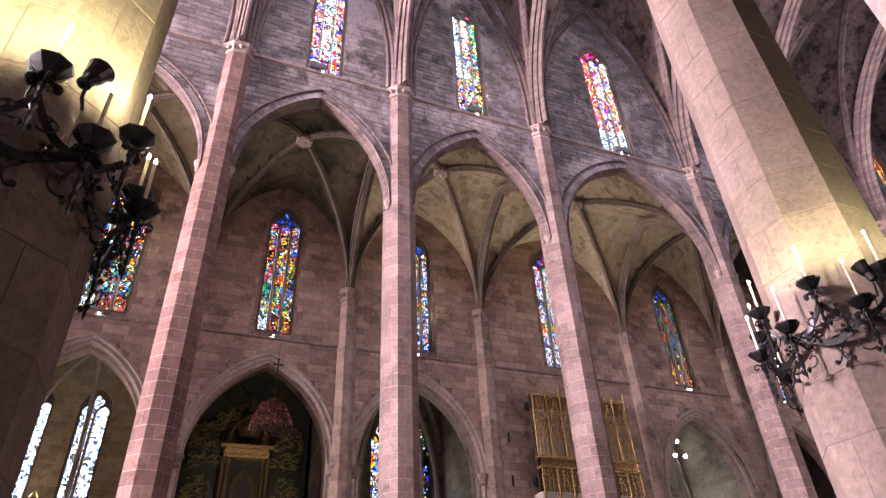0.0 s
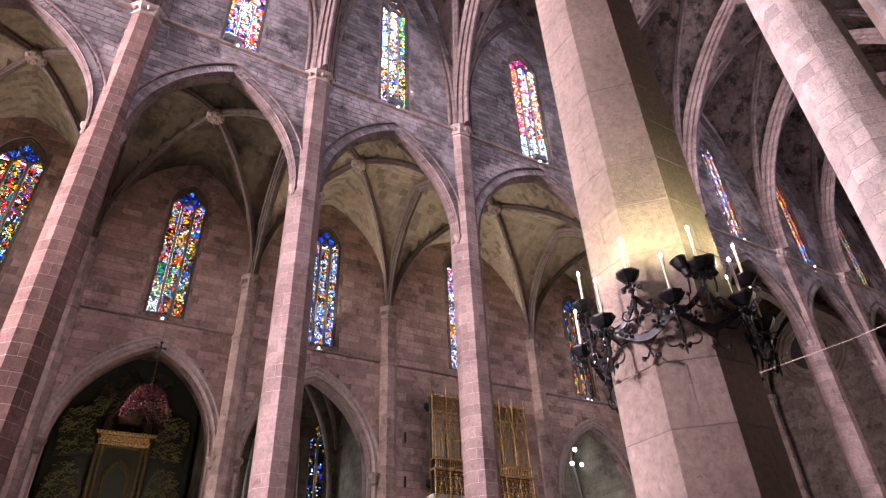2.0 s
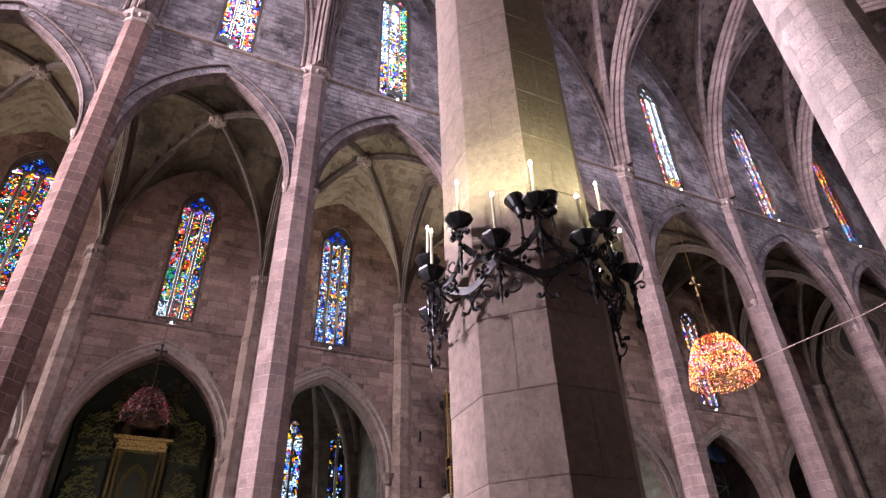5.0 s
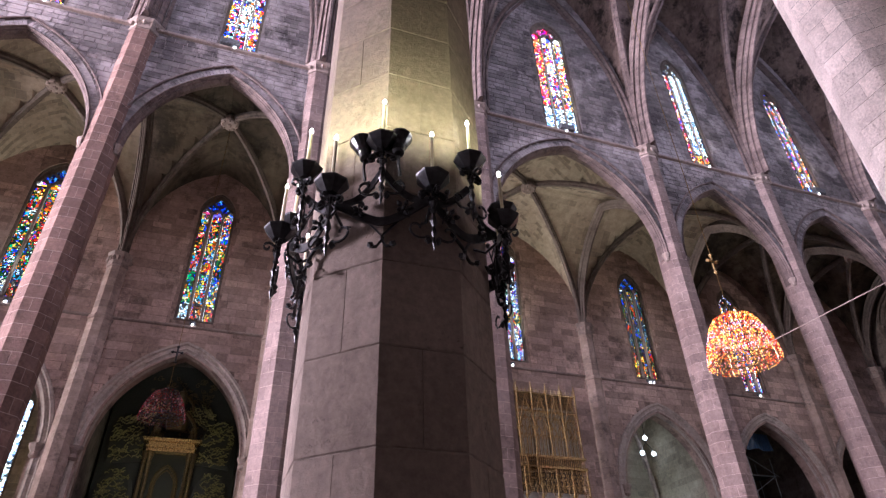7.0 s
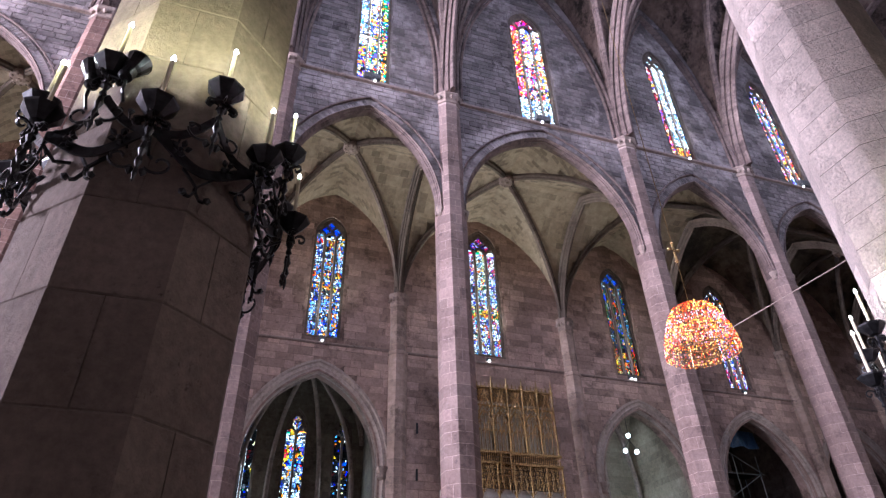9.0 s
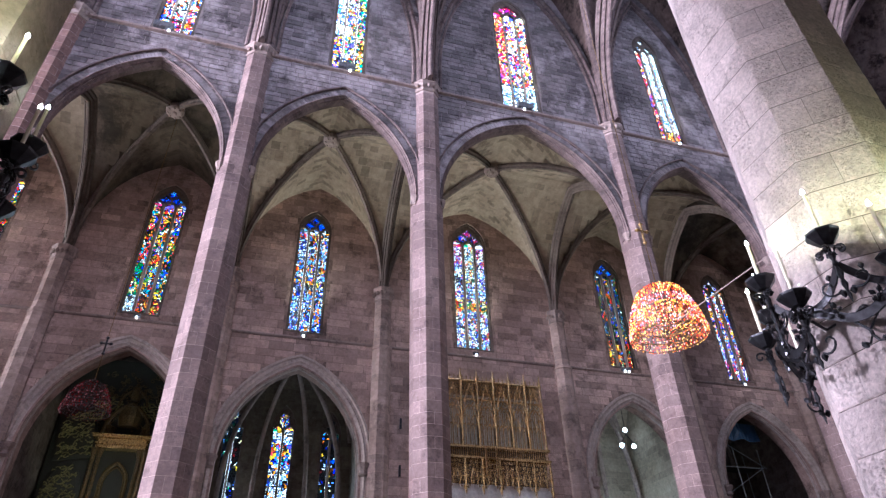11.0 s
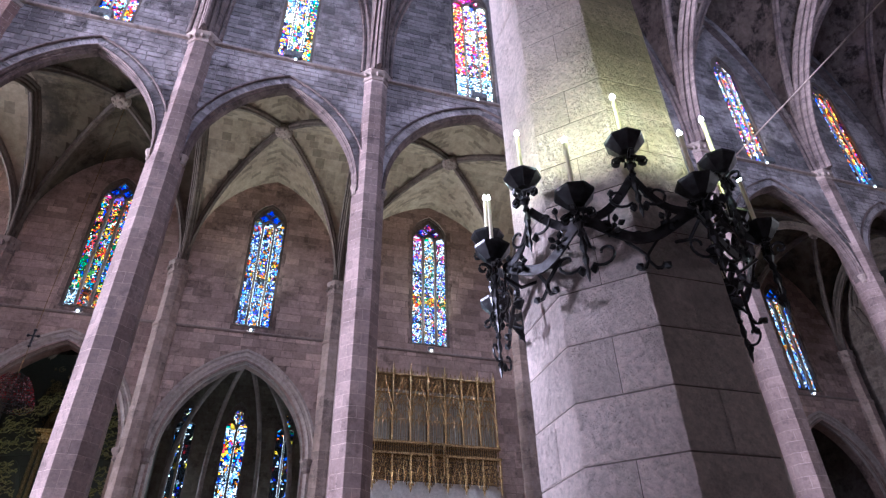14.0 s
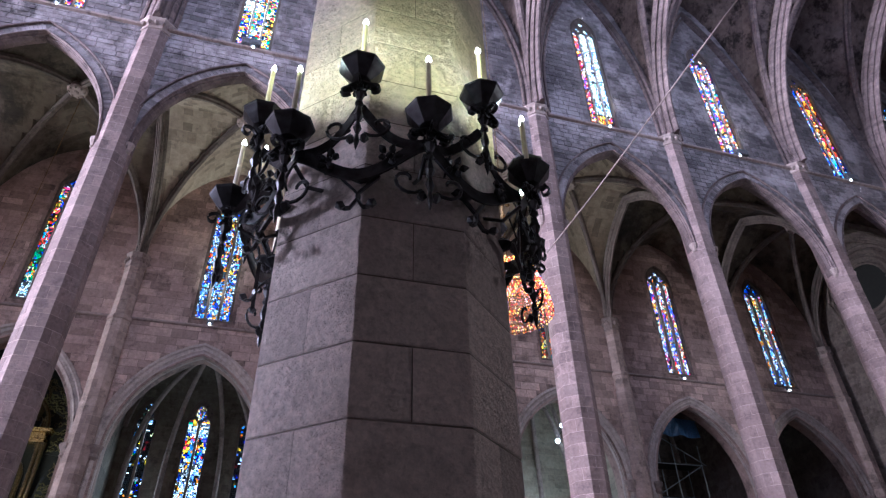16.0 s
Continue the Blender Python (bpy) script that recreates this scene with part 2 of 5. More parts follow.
            br.inputs["Color2"].default_value = (0.0, 0.0, 0.0, 1)
        ln.new(com.outputs[0], br.inputs["Vector"])
        m3 = nd.new("ShaderNodeMix")
        m3.data_type, m3.blend_type = "RGBA", "MULTIPLY"
        m3.inputs[0].default_value = 0.85
        ln.new(last, m3.inputs[6])
        ln.new(br.outputs["Color"], m3.inputs[7])
        last = m3.outputs[2]
        hm = nd.new("ShaderNodeMath")
        hm.operation = "MULTIPLY_ADD"
        hm.inputs[1].default_value = -deep
        ln.new(br.outputs["Fac"], hm.inputs[0])
        ln.new(n2.outputs[0], hm.inputs[2])
        height = hm.outputs[0]
    if wash:
        n6, k6, m6 = nd.new("ShaderNodeTexNoise"), nd.new("ShaderNodeMapRange"), nd.new("ShaderNodeMix")
        n6.inputs["Scale"].default_value, n6.inputs["Detail"].default_value, n6.inputs["Roughness"].default_value = 0.33, 9, 0.72
        ln.new(geo.outputs["Position"], n6.inputs["Vector"])
        k6.inputs[1].default_value, k6.inputs[2].default_value, k6.inputs[3].default_value, k6.inputs[4].default_value = 0.5, 0.6, 0.0, 0.8
        ln.new(n6.outputs[0], k6.inputs[0])
        m6.data_type = "RGBA"
        m6.inputs[7].default_value = (*wash, 1)
        ln.new(k6.outputs[0], m6.inputs[0])
        ln.new(last, m6.inputs[6])
        last = m6.outputs[2]
    ln.new(last, bs.inputs["Base Color"])
    bs.inputs["Roughness"].default_value = rough
    bs.inputs["Specular IOR Level"].default_value = 0.25
    bp = nd.new("ShaderNodeBump")
    bp.inputs["Strength"].default_value, bp.inputs["Distance"].default_value = bump, 0.085 if pits > 1.5 else 0.05
    ln.new(height, bp.inputs["Height"])
    ln.new(bp.outputs[0], bs.inputs["Normal"])
    return m


def metal(name, colour, rough, metallic=1.0, mottle=None, grain=14.0):
    m = bpy.data.materials.new(name)
    m.use_nodes = True
    nd, ln = m.node_tree.nodes, m.node_tree.links
    bs = nd["Principled BSDF"]
    n = nd.new("ShaderNodeTexNoise")
    n.inputs["Scale"].default_value, n.inputs["Detail"].default_value = grain, 6
    geo = nd.new("ShaderNodeNewGeometry")
    ln.new(geo.outputs["Position"], n.inputs["Vector"])
    r = nd.new("ShaderNodeValToRGB")
    r.color_ramp.elements[0].position, r.color_ramp.elements[1].position = 0.35, 0.65
    r.color_ramp.elements[0].color = (*(mottle or [c * 0.45 for c in colour]), 1)
    r.color_ramp.elements[1].color = (*colour, 1)
    ln.new(n.outputs[0], r.inputs[0])
    ln.new(r.outputs[0], bs.inputs["Base Color"])
    bs.inputs["Metallic"].default_value, bs.inputs["Roughness"].default_value = metallic, rough
    bp = nd.new("ShaderNodeBump")
    bp.inputs["Strength"].default_value, bp.inputs["Distance"].default_value = 0.3, 0.01
    ln.new(n.outputs[0], bp.inputs["Height"])
    ln.new(bp.outputs[0], bs.inputs["Normal"])
    return m


def glow(name, colour, strength, sampled=True):
    m = bpy.data.materials.new(name)
    m.use_nodes = True
    nd = m.node_tree.nodes
    nd.remove(nd["Principled BSDF"])
    e = nd.new("ShaderNodeEmission")
    e.inputs[0].default_value, e.inputs[1].default_value = (*colour, 1), strength
    m.node_tree.links.new(e.outputs[0], nd["Material Output"].inputs[0])
    if not sampled:
        m.cycles.emission_sampling = "NONE"
    return m


def stained(name):
    """Coloured glass: lets the light behind it through in the colour of each pane."""
    m = bpy.data.materials.new(name)
    m.use_nodes = True
    nd, ln = m.node_tree.nodes, m.node_tree.links
    nd.remove(nd["Principled BSDF"])
    col = nd.new("ShaderNodeAttribute")
    col.attribute_name = "pane"
    t, g, mix = nd.new("ShaderNodeBsdfTransparent"), nd.new("ShaderNodeBsdfGlossy"), nd.new("ShaderNodeMixShader")
    g.inputs["Roughness"].default_value = 0.15
    mix.inputs[0].default_value = 0.04
    ln.new(col.outputs["Color"], t.inputs[0])
    ln.new(t.outputs[0], mix.inputs[1])
    ln.new(g.outputs[0], mix.inputs[2])
    ln.new(mix.outputs[0], nd["Material Output"].inputs[0])
    return m


PILLAR_STONE = stone("pillar_limestone", (0.325, 0.243, 0.222), (0.205, 0.145, 0.13), grain=9, patch=0.5, bump=0.6, stain=0.4, vary=0.13)
PILLAR_RED = stone("reddish_pillar_limestone", (0.31, 0.195, 0.162), (0.175, 0.104, 0.086), grain=9, patch=0.5, bump=0.6, stain=0.4, vary=0.16)
NEAR_STONE = stone("near_pillar_limestone", (0.295, 0.233, 0.20), (0.215, 0.168, 0.14), grain=14, patch=0.9, bump=0.5, stain=0.12, vary=0.06, pits=0.7)
NEAR_PALE = stone("pale_pitted_limestone", (0.86, 0.735, 0.685), (0.76, 0.645, 0.595), grain=24, patch=0.7, bump=1.0, stain=0.15, vary=0.12, pits=4.0)
CLER_STONE = stone("clerestory_limestone", (0.36, 0.315, 0.31), (0.15, 0.13, 0.13), grain=5, patch=0.22, bump=0.5, stain=0.5, vary=0.24, wash=(0.50, 0.43, 0.42))
PILLAR_JOINT = stone("pillar_mortar", (0.50, 0.40, 0.36), (0.36, 0.27, 0.24), grain=9, patch=0.8, stain=0.2)
JOINT = stone("lime_mortar", (0.36, 0.315, 0.305), (0.22, 0.19, 0.18), grain=9, patch=0.8, stain=0.2)
DARK_JOINT = stone("dark_mortar", (0.30, 0.245, 0.21), (0.15, 0.12, 0.10), grain=9, patch=0.8)
WALL_STONE = stone("respond_limestone", (0.56, 0.43, 0.37), (0.32, 0.24, 0.20), grain=4, patch=0.4, bump=0.4, stain=0.5, courses=(0.95, 0.42, 0.5), vary=0.03)
AISLE_STONE = stone("aisle_wall_limestone", (0.68, 0.50, 0.42), (0.41, 0.29, 0.245), grain=7, patch=0.3, bump=0.5, stain=0.5, vary=0.21, soot=0.36)
WALL_JOINT = stone("aisle_mortar", (0.54, 0.395, 0.33), (0.30, 0.21, 0.175), grain=5, patch=0.26, stain=0.55, soot=0.40)
# soot stains, plus the dim bays' shade put into a darker base colour
SOOT_SHADE_VAULT = stone("sooty_shaded_vault_stone", (0.25, 0.20, 0.145), (0.04, 0.033, 0.026), grain=2.0, patch=0.16, bump=0.35, stain=0.6, courses=(0.9, 0.4, 0.3, -0.6, 1), vary=0.05, soot=0.42)
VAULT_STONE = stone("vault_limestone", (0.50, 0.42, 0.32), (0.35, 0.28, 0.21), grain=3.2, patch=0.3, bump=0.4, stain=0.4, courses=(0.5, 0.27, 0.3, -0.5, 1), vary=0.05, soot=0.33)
NAVE_VAULT = stone("nave_vault_stone", (0.31, 0.235, 0.205), (0.11, 0.078, 0.07), grain=2.4, patch=0.3, bump=0.4, stain=0.8, soot=0.40, courses=(0.9, 0.35, 0.4, -0.7, 1), vary=0.05)
RIB_STONE = stone("rib_limestone", (0.46, 0.37, 0.32), (0.30, 0.23, 0.20), grain=6, patch=0.6, stain=0.4)
# rib stone darkened for soot and for the shade on rib undersides
RIB_DARK = stone("sooty_shaded_rib_stone", (0.25, 0.20, 0.165), (0.13, 0.10, 0.085), grain=6, patch=0.6, stain=0.4)
RIB_NAVE = stone("nave_rib_stone", (0.28, 0.215, 0.20), (0.145, 0.108, 0.10), grain=6, patch=0.4, stain=0.45, courses=(0.6, 0.22, 0.5), vary=0.04)
# stone darkened for the dim chapels and aisle end: their shade in its colour
DARK_STONE = stone("chapel_shaded_stone", (0.22, 0.18, 0.15), (0.12, 0.095, 0.08), grain=4, patch=0.5, stain=0.5, courses=(0.9, 0.42, 0.4))
PALE_RIB = stone("pale_arch_limestone", (0.66, 0.56, 0.49), (0.46, 0.38, 0.33), grain=6, patch=0.6, stain=0.35)
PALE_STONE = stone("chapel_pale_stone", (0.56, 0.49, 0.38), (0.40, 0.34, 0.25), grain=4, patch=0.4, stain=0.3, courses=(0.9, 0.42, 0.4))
# for the unseen near wall and vault: kept dark to cut bounce light
LOW_BOUNCE_STONE = stone("low_bounce_near_stone", (0.19, 0.16, 0.14), (0.11, 0.092, 0.078), grain=4, patch=0.5, stain=0.5, courses=(0.9, 0.42, 0.4))
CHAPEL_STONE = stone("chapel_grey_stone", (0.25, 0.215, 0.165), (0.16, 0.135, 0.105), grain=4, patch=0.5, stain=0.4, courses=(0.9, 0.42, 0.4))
FLOOR_STONE = stone("floor_slabs", (0.11, 0.098, 0.088), (0.06, 0.054, 0.048), grain=5, patch=0.5, rough=0.45, courses=(0.9, 0.9, 0.3))
IRON = metal("wrought_iron", (0.055, 0.054, 0.058), 0.34, 0.8, (0.026, 0.025, 0.026))
# bright and dark speckle in the colour stands for glints across the carving
GOLD = metal("gilded_wood", (1.0, 0.70, 0.31), 0.27, 0.66, (0.15, 0.08, 0.03), 16.0)
OLD_GOLD = metal("dull_gilding", (0.36, 0.22, 0.085), 0.35, 0.85, (0.035, 0.02, 0.009), 26.0)
DARK_WOOD = metal("dark_carved_wood", (0.020, 0.019, 0.013), 0.8, 0.0, (0.010, 0.010, 0.007))
DARK_GOLD = metal("dark_gilding", (0.17, 0.11, 0.045), 0.5, 0.6, (0.03, 0.02, 0.01), 26.0)
LEAD = metal("lead_came", (0.03, 0.03, 0.035), 0.6, 0.3)
GLASS = stained("stained_glass")
SKY_GLOW = glow("daylight_behind_glass", (0.93, 0.96, 1.0), 3.6, sampled=False)
BRIGHT_GLOW = glow("bright_daylight_behind_glass", (0.93, 0.96, 1.0), 8.0, sampled=False)
WAX = metal("ivory_candle", (0.82, 0.76, 0.58), 0.5, 0.0, (0.72, 0.63, 0.44))
FLAME = glow("candle_bulb", (1.0, 0.96, 0.80), 140.0, sampled=False)
GLOBE = glow("white_globe", (0.85, 0.93, 1.0), 9.0, sampled=False)
SPOT = glow("small_lamp", (0.95, 0.95, 1.0), 30.0, sampled=False)

# ---------------------------------------------------------------- bays
BAYS = [((a + b) / 2, (b - a) / 2) for a, b in zip(PILLARS, PILLARS[1:])]


def arcade(half):
    w = half - 0.72
    return w, (5.45 if half < 5 else 6.1)


def cler_half(half):
    return 0.92 if half < 5 else 1.2


AISLE_WINDOWS = [(-5.6, 1.15, 16.5, 25.2), (2.75, 0.98, 16.5, 25.0), (10.97, 0.98, 16.5, 24.75), (20.75, 1.17, 16.6, 25.75), (30.55, 0.98, 16.5, 24.6), (39.22, 0.98, 16.5, 24.7), (47.23, 0.98, 16.5, 24.9)]
CHAPELS = [(-5.6, 3.1, 14.55), (2.75, 3.35, 14.62), (10.98, 3.35, 14.5), None, (30.6, 3.2, 14.25), (39.2, 3.3, 14.4), (47.2, 3.2, 14.4)]
CH_SPRING = 9.6

# ---------------------------------------------------------------- the large structure
bm = bmesh.new()
box(bm, WEST - 1, EAST + 1, SOUTH - 1, 42, FLOOR - 0.4, FLOOR)
tagged(part("floor", bm, FLOOR_STONE), "worn grey stone slab floor of the cathedral", "floor", kind="structure")

far_openings = []
for k, (c, half) in enumerate(BAYS):
    w, h = arcade(half)
    far_openings.append((c, w + 0.15, FLOOR, SPRING, h + 0.17))
    cw = cler_half(half)
    far_openings.append((c, cw, 26.55, 35.0, 1.7))
bm = bmesh.new()
# west of the bays this wall is solid, unseen, and shades the far aisle
wall_mesh(bm, WEST, EAST, FLOOR, NAVE_TOP + 1, CLER_Y0 + 0.04, CLER_Y1, far_openings)
wall_far = tagged(part("wall_clerestory_far", bm, JOINT), "stone clerestory wall over the far arcade", "wall", kind="structure")

near_openings = []
for (a, _, _), (b, _, _) in zip(NEAR, NEAR[1:]):
    c, half = (a + b) / 2, (b - a) / 2
    w, h = arcade(half)
    near_openings += [(c, w, FLOOR, SPRING, h), (c, cler_half(half), 26.55, 35.0, 1.7)]
bm = bmesh.new()
wall_mesh(bm, WEST, EAST, SPRING - 0.5, NAVE_TOP + 1, 5.1, 6.0, [(c, w, SPRING - 0.5 if f < 0 else f, s, h) for c, w, f, s, h in near_openings])
tagged(part("wall_clerestory_near", bm, CLER_STONE), "stone clerestory wall over the near arcade", "wall", kind="structure")

aisle_openings = [(c, w, z0, z1 - 1.5 * w, 1.5 * w) for c, w, z0, z1 in AISLE_WINDOWS]
aisle_openings += [(c[0], c[1], FLOOR, CH_SPRING, c[2] - CH_SPRING) for c in CHAPELS if c]
bm = bmesh.new()
wall_mesh(bm, WEST, EAST, FLOOR, 28.5, AISLE_Y0, AISLE_Y1, aisle_openings)
wall_aisle = tagged(part("wall_aisle_far", bm, WALL_JOINT), "pinkish limestone wall of the far aisle", "wall", kind="structure")

bm = bmesh.new()
wall_mesh(bm, WEST, EAST, FLOOR, 28.5, SOUTH - 1, SOUTH, [])
tagged(part("wall_aisle_near", bm, LOW_BOUNCE_STONE), "unseen near aisle wall, darkened to cut bounce light", "wall", kind="structure")
# unseen closing walls; the west one is set far off with the rose lamp
for nm, x in (("wall_west", WEST), ("wall_east", EAST)):
    bm = bmesh.new()
    box(bm, x - (1 if x < 0 else 0), x + (0 if x < 0 else 1), SOUTH - 1, 42, FLOOR, NAVE_TOP + 1.5)
    tagged(part(nm, bm, CLER_STONE), "unseen limestone wall closing the end", "wall", kind="structure")
# unseen slabs that keep the sky out above the vaults
bm = bmesh.new()
box(bm, WEST, EAST, 5, 24, NAVE_TOP + 1, NAVE_TOP + 1.5)
box(bm, WEST, EAST, SOUTH - 1, 5.1, 28, 28.5)
box(bm, WEST, EAST, 23.9, 34, 28.3, 28.8)
tagged(part("roof_slab", bm, JOINT), "unseen slabs closing the top over the vaults", "roof", kind="structure")


END_X, END_Y, END_Z = 52.3, 28.2, 22.3
bm = bmesh.new()
box(bm, END_X, END_X + 0.6, 23.6, AISLE_Y0, FLOOR, 28.3)
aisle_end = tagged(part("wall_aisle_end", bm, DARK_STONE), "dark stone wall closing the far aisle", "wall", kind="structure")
for r, t, x in ((2.95, 0.16, -0.02), (2.55, 0.2, 0.0), (2.1, 0.16, 0.02), (1.7, 0.12, 0.0)):
    bm = bmesh.new()
    tube(bm, [(END_X + x, END_Y + r * math.cos(math.tau * k / 40), END_Z + r * math.sin(math.tau * k / 40)) for k in range(40)], t, 6, close=True)
    part("round_moulding", bm, RIB_DARK, aisle_end)
bm = bmesh.new()
lathe(bm, [(1.62, 0.0), (1.62, 0.06)], 40, Matrix.Translation((END_X - 0.06, END_Y, END_Z)) @ Matrix.Rotation(math.pi / 2, 4, "Y"))
part("blind_disc", bm, DARK_WOOD, aisle_end, "dark blind disc")


def vault(name, x0, x1, y0, y1, zs, top, mat, nx=22, ny=26, rise_k=1.0):
    """A ribbed quadripartite vault between four springings."""
    cx, cy, hx, hy = (x0 + x1) / 2, (y0 + y1) / 2, (x1 - x0) / 2, (y1 - y0) / 2
    h = top - zs
    bm = bmesh.new()

    def zed(u, v):
        return zs + max(arch_z(u, 1.0, 1.25), arch_z(v, 1.0, 1.25)) / 1.25 * h

    us = [math.sin(math.pi / 2 * (2 * i / nx - 1)) for i in range(nx + 1)]
    vs = [math.sin(math.pi / 2 * (2 * j / nx - 1)) for j in range(nx + 1)]
    grid = [[bm.verts.new((cx + u * hx, cy + v * hy, zed(u, v))) for v in vs] for u in us]
    for i in range(nx):
        for j in range(nx):
            bm.faces.new((grid[i][j], grid[i][j + 1], grid[i + 1][j + 1], grid[i + 1][j]))
    ob = tagged(part(name, bm, mat, smooth=False), "ribbed stone vault cells with dark weather stains", "vault", kind="structure")
    return zed, (cx, cy, hx, hy)


RIB = [(-0.16, 0.05), (-0.16, -0.12), (-0.09, -0.17), (-0.07, -0.27), (0.07, -0.27), (0.09, -0.17), (0.16, -0.12), (0.16, 0.05)]


def ribs(name, zed, frame4, scale, mat, boss=True, boss_mat=None):
    cx, cy, hx, hy = frame4
    bm = bmesh.new()
    for sx in (-1, 1):
        pts = []
        for i in range(33):
            u = -math.cos(math.pi * i / 32) * 0.99
            pts.append((cx + u * hx, cy + sx * u * hy, zed(u, u) - 0.02))
        sweep(bm, pts, [(a * scale, b * scale) for a, b in RIB])
    tagged(part(name, bm, mat), "moulded diagonal stone vault ribs", "vault rib", kind="structure")
    if boss:
        bm = bmesh.new()
        m = Matrix.Translation((cx, cy, zed(0, 0) - 0.5 * scale)) @ Matrix.Diagonal((0.68, 0.68, 1, 1))
        lathe(bm, [(0.42 * scale, 0), (0.62 * scale, 0.03), (0.7 * scale, 0.12), (0.7 * scale, 0.32), (0.5 * scale, 0.55)], 16, m)
        for q in range(8):
            a = math.tau * q / 8
            lathe(bm, [(0.05, -0.05), (0.11 * scale, 0), (0.11 * scale, 0.1)], 6, m @ Matrix.Translation((0.52 * scale * math.cos(a), 0.52 * scale * math.sin(a), 0)))
        lathe(bm, [(0.1, -0.08), (0.2 * scale, -0.02), (0.2 * scale, 0.1)], 8, m)
        tagged(part("vault_boss", bm, boss_mat or mat), "carved round stone keystone boss", "keystone boss", "vault bosses")


def cross_arch(name, x, y0, y1, zs, top, t, deep, mat):
    """A transverse arch across the aisle or nave at x."""
    cy, w = (y0 + y1) / 2, (y1 - y0) / 2
    pts = [(x, cy + u, zs + z) for u, z in arch_points(w, top - zs, 16)]
    bm = bmesh.new()
    k = t
    half = [(-1.0, 0.1), (-1.0, -0.15), (-0.8, -0.34), (-0.7, -0.2), (-0.55, -0.22), (-0.58, -0.5), (-0.4, -0.66), (-0.27, -0.5), (-0.2, -0.62), (-0.24, -0.85), (-0.1, -1.0)]
    sweep(bm, pts, [(a * k, b * deep) for a, b in half] + [(-a * k, b * deep) for a, b in half[::-1]], side=(1, 0, 0))
    tagged(part(name, bm, mat), "moulded transverse stone arch", "arch", kind="structure")


for k, (c, half) in enumerate(BAYS):
    z, f = vault("aisle_vault", c - half, c + half, CLER_Y0 + 0.1, AISLE_Y0 + 0.02, SPRING + 0.4, 26.5, SOOT_SHADE_VAULT if k in (1, 5, 6) else VAULT_STONE)
    ribs("aisle_vault_ribs", z, f, 1.0, RIB_DARK, boss_mat=RIB_STONE)
    z, f = vault("nave_vault", c - half, c + half, 5.9, CLER_Y0 + 0.1, CAP_Z, NAVE_TOP, NAVE_VAULT)
    ribs("nave_vault_ribs", z, f, 1.4, RIB_NAVE)
for (a, _, _), (b, _, _) in zip(NEAR, NEAR[1:]):
    # out of view; its dark stone limits bounce onto the pillars
    z, f = vault("near_aisle_vault", a, b, SOUTH - 0.1, 5.2, SPRING + 0.4, 26.7, LOW_BOUNCE_STONE)
for x in PILLARS:
    cross_arch("aisle_cross_arch", x, CLER_Y1 - 0.2, AISLE_Y0 + 0.05, SPRING + 0.3, 26.2, 0.3, 0.45, RIB_DARK)
    cross_arch("nave_cross_arch", x, 5.9, CLER_Y0 + 0.05, CAP_Z, NAVE_TOP - 0.3, 0.5, 0.9, RIB_NAVE)

# string courses
bm = bmesh.new()
sweep(bm, [(WEST, CLER_Y0, 26.2), (EAST, CLER_Y0, 26.2)], [(-0.02, 0.0), (0.14, 0.03), (0.16, 0.1), (0.1, 0.2), (-0.02, 0.24)])
tagged(part("trim_clerestory_string", bm, RIB_STONE), "moulded stone string course under the clerestory windows", "string course", kind="structure")
bm = bmesh.new()
sweep(bm, [(WEST, AISLE_Y0, 15.98), (EAST, AISLE_Y0, 15.98)], [(-0.02, 0.0), (0.1, 0.03), (0.13, 0.09), (0.08, 0.16), (-0.02, 0.2)])
tagged(part("trim_aisle_string", bm, RIB_STONE), "moulded stone string course under the aisle windows", "string course", kind="structure")


# ---------------------------------------------------------------- pillars
def block_mesh(name, d, phase, mat, joint=0.004, gap=0.004):
    """One block of an octagonal course: from the middle of one face to the middle of the next but one; 1 m high."""
    ri = d / 2 * 0.72
    ro = d / 2 / math.cos(math.pi / 8)

    def face_mid(k, r):
        a = math.tau * k / 8 + phase
        return Vector((r * math.cos(a), r * math.sin(a), 0))

    def corner(k):
        a = math.tau * (k + 0.5) / 8 + phase
        return Vector((ro * math.cos(a), ro * math.sin(a), 0))

    m0, m1 = face_mid(0, d / 2), face_mid(2, d / 2)
    c0, c1 = corner(0), corner(1)
    m0 = m0 + (c0 - m0).normalized() * joint
    m1 = m1 + (c1 - m1).normalized() * joint
    outer = [m0, c0, c1, m1]
    inner = [p * 0.80 for p in outer]
    small = [p * (1 - 0.006 / d * 2) for p in outer]
    v, f = [], []
    for z, ring in ((gap, small), (gap + 0.012, outer), (0.988 - gap, outer), (1 - gap, small)):
        v += [(p.x, p.y, z) for p in ring]
    for z in (gap, 1 - gap):
        v += [(p.x, p.y, z) for p in inner]
    for r in range(3):
        for k in range(3):
            f.append((r * 4 + k, r * 4 + k + 1, (r + 1) * 4 + k + 1, (r + 1) * 4 + k))
    for k in range(3):
        f.append((16 + k, 16 + k + 1, k + 1, k))
        f.append((12 + k, 12 + k + 1, 20 + k + 1, 20 + k))
    f.append((0, 4, 8, 12, 20, 16))
    f.append((3, 19, 23, 15, 11, 7))
    me = bpy.data.meshes.new(name)
    me.from_pydata(v, [], f)
    me.materials.append(mat)
    return me


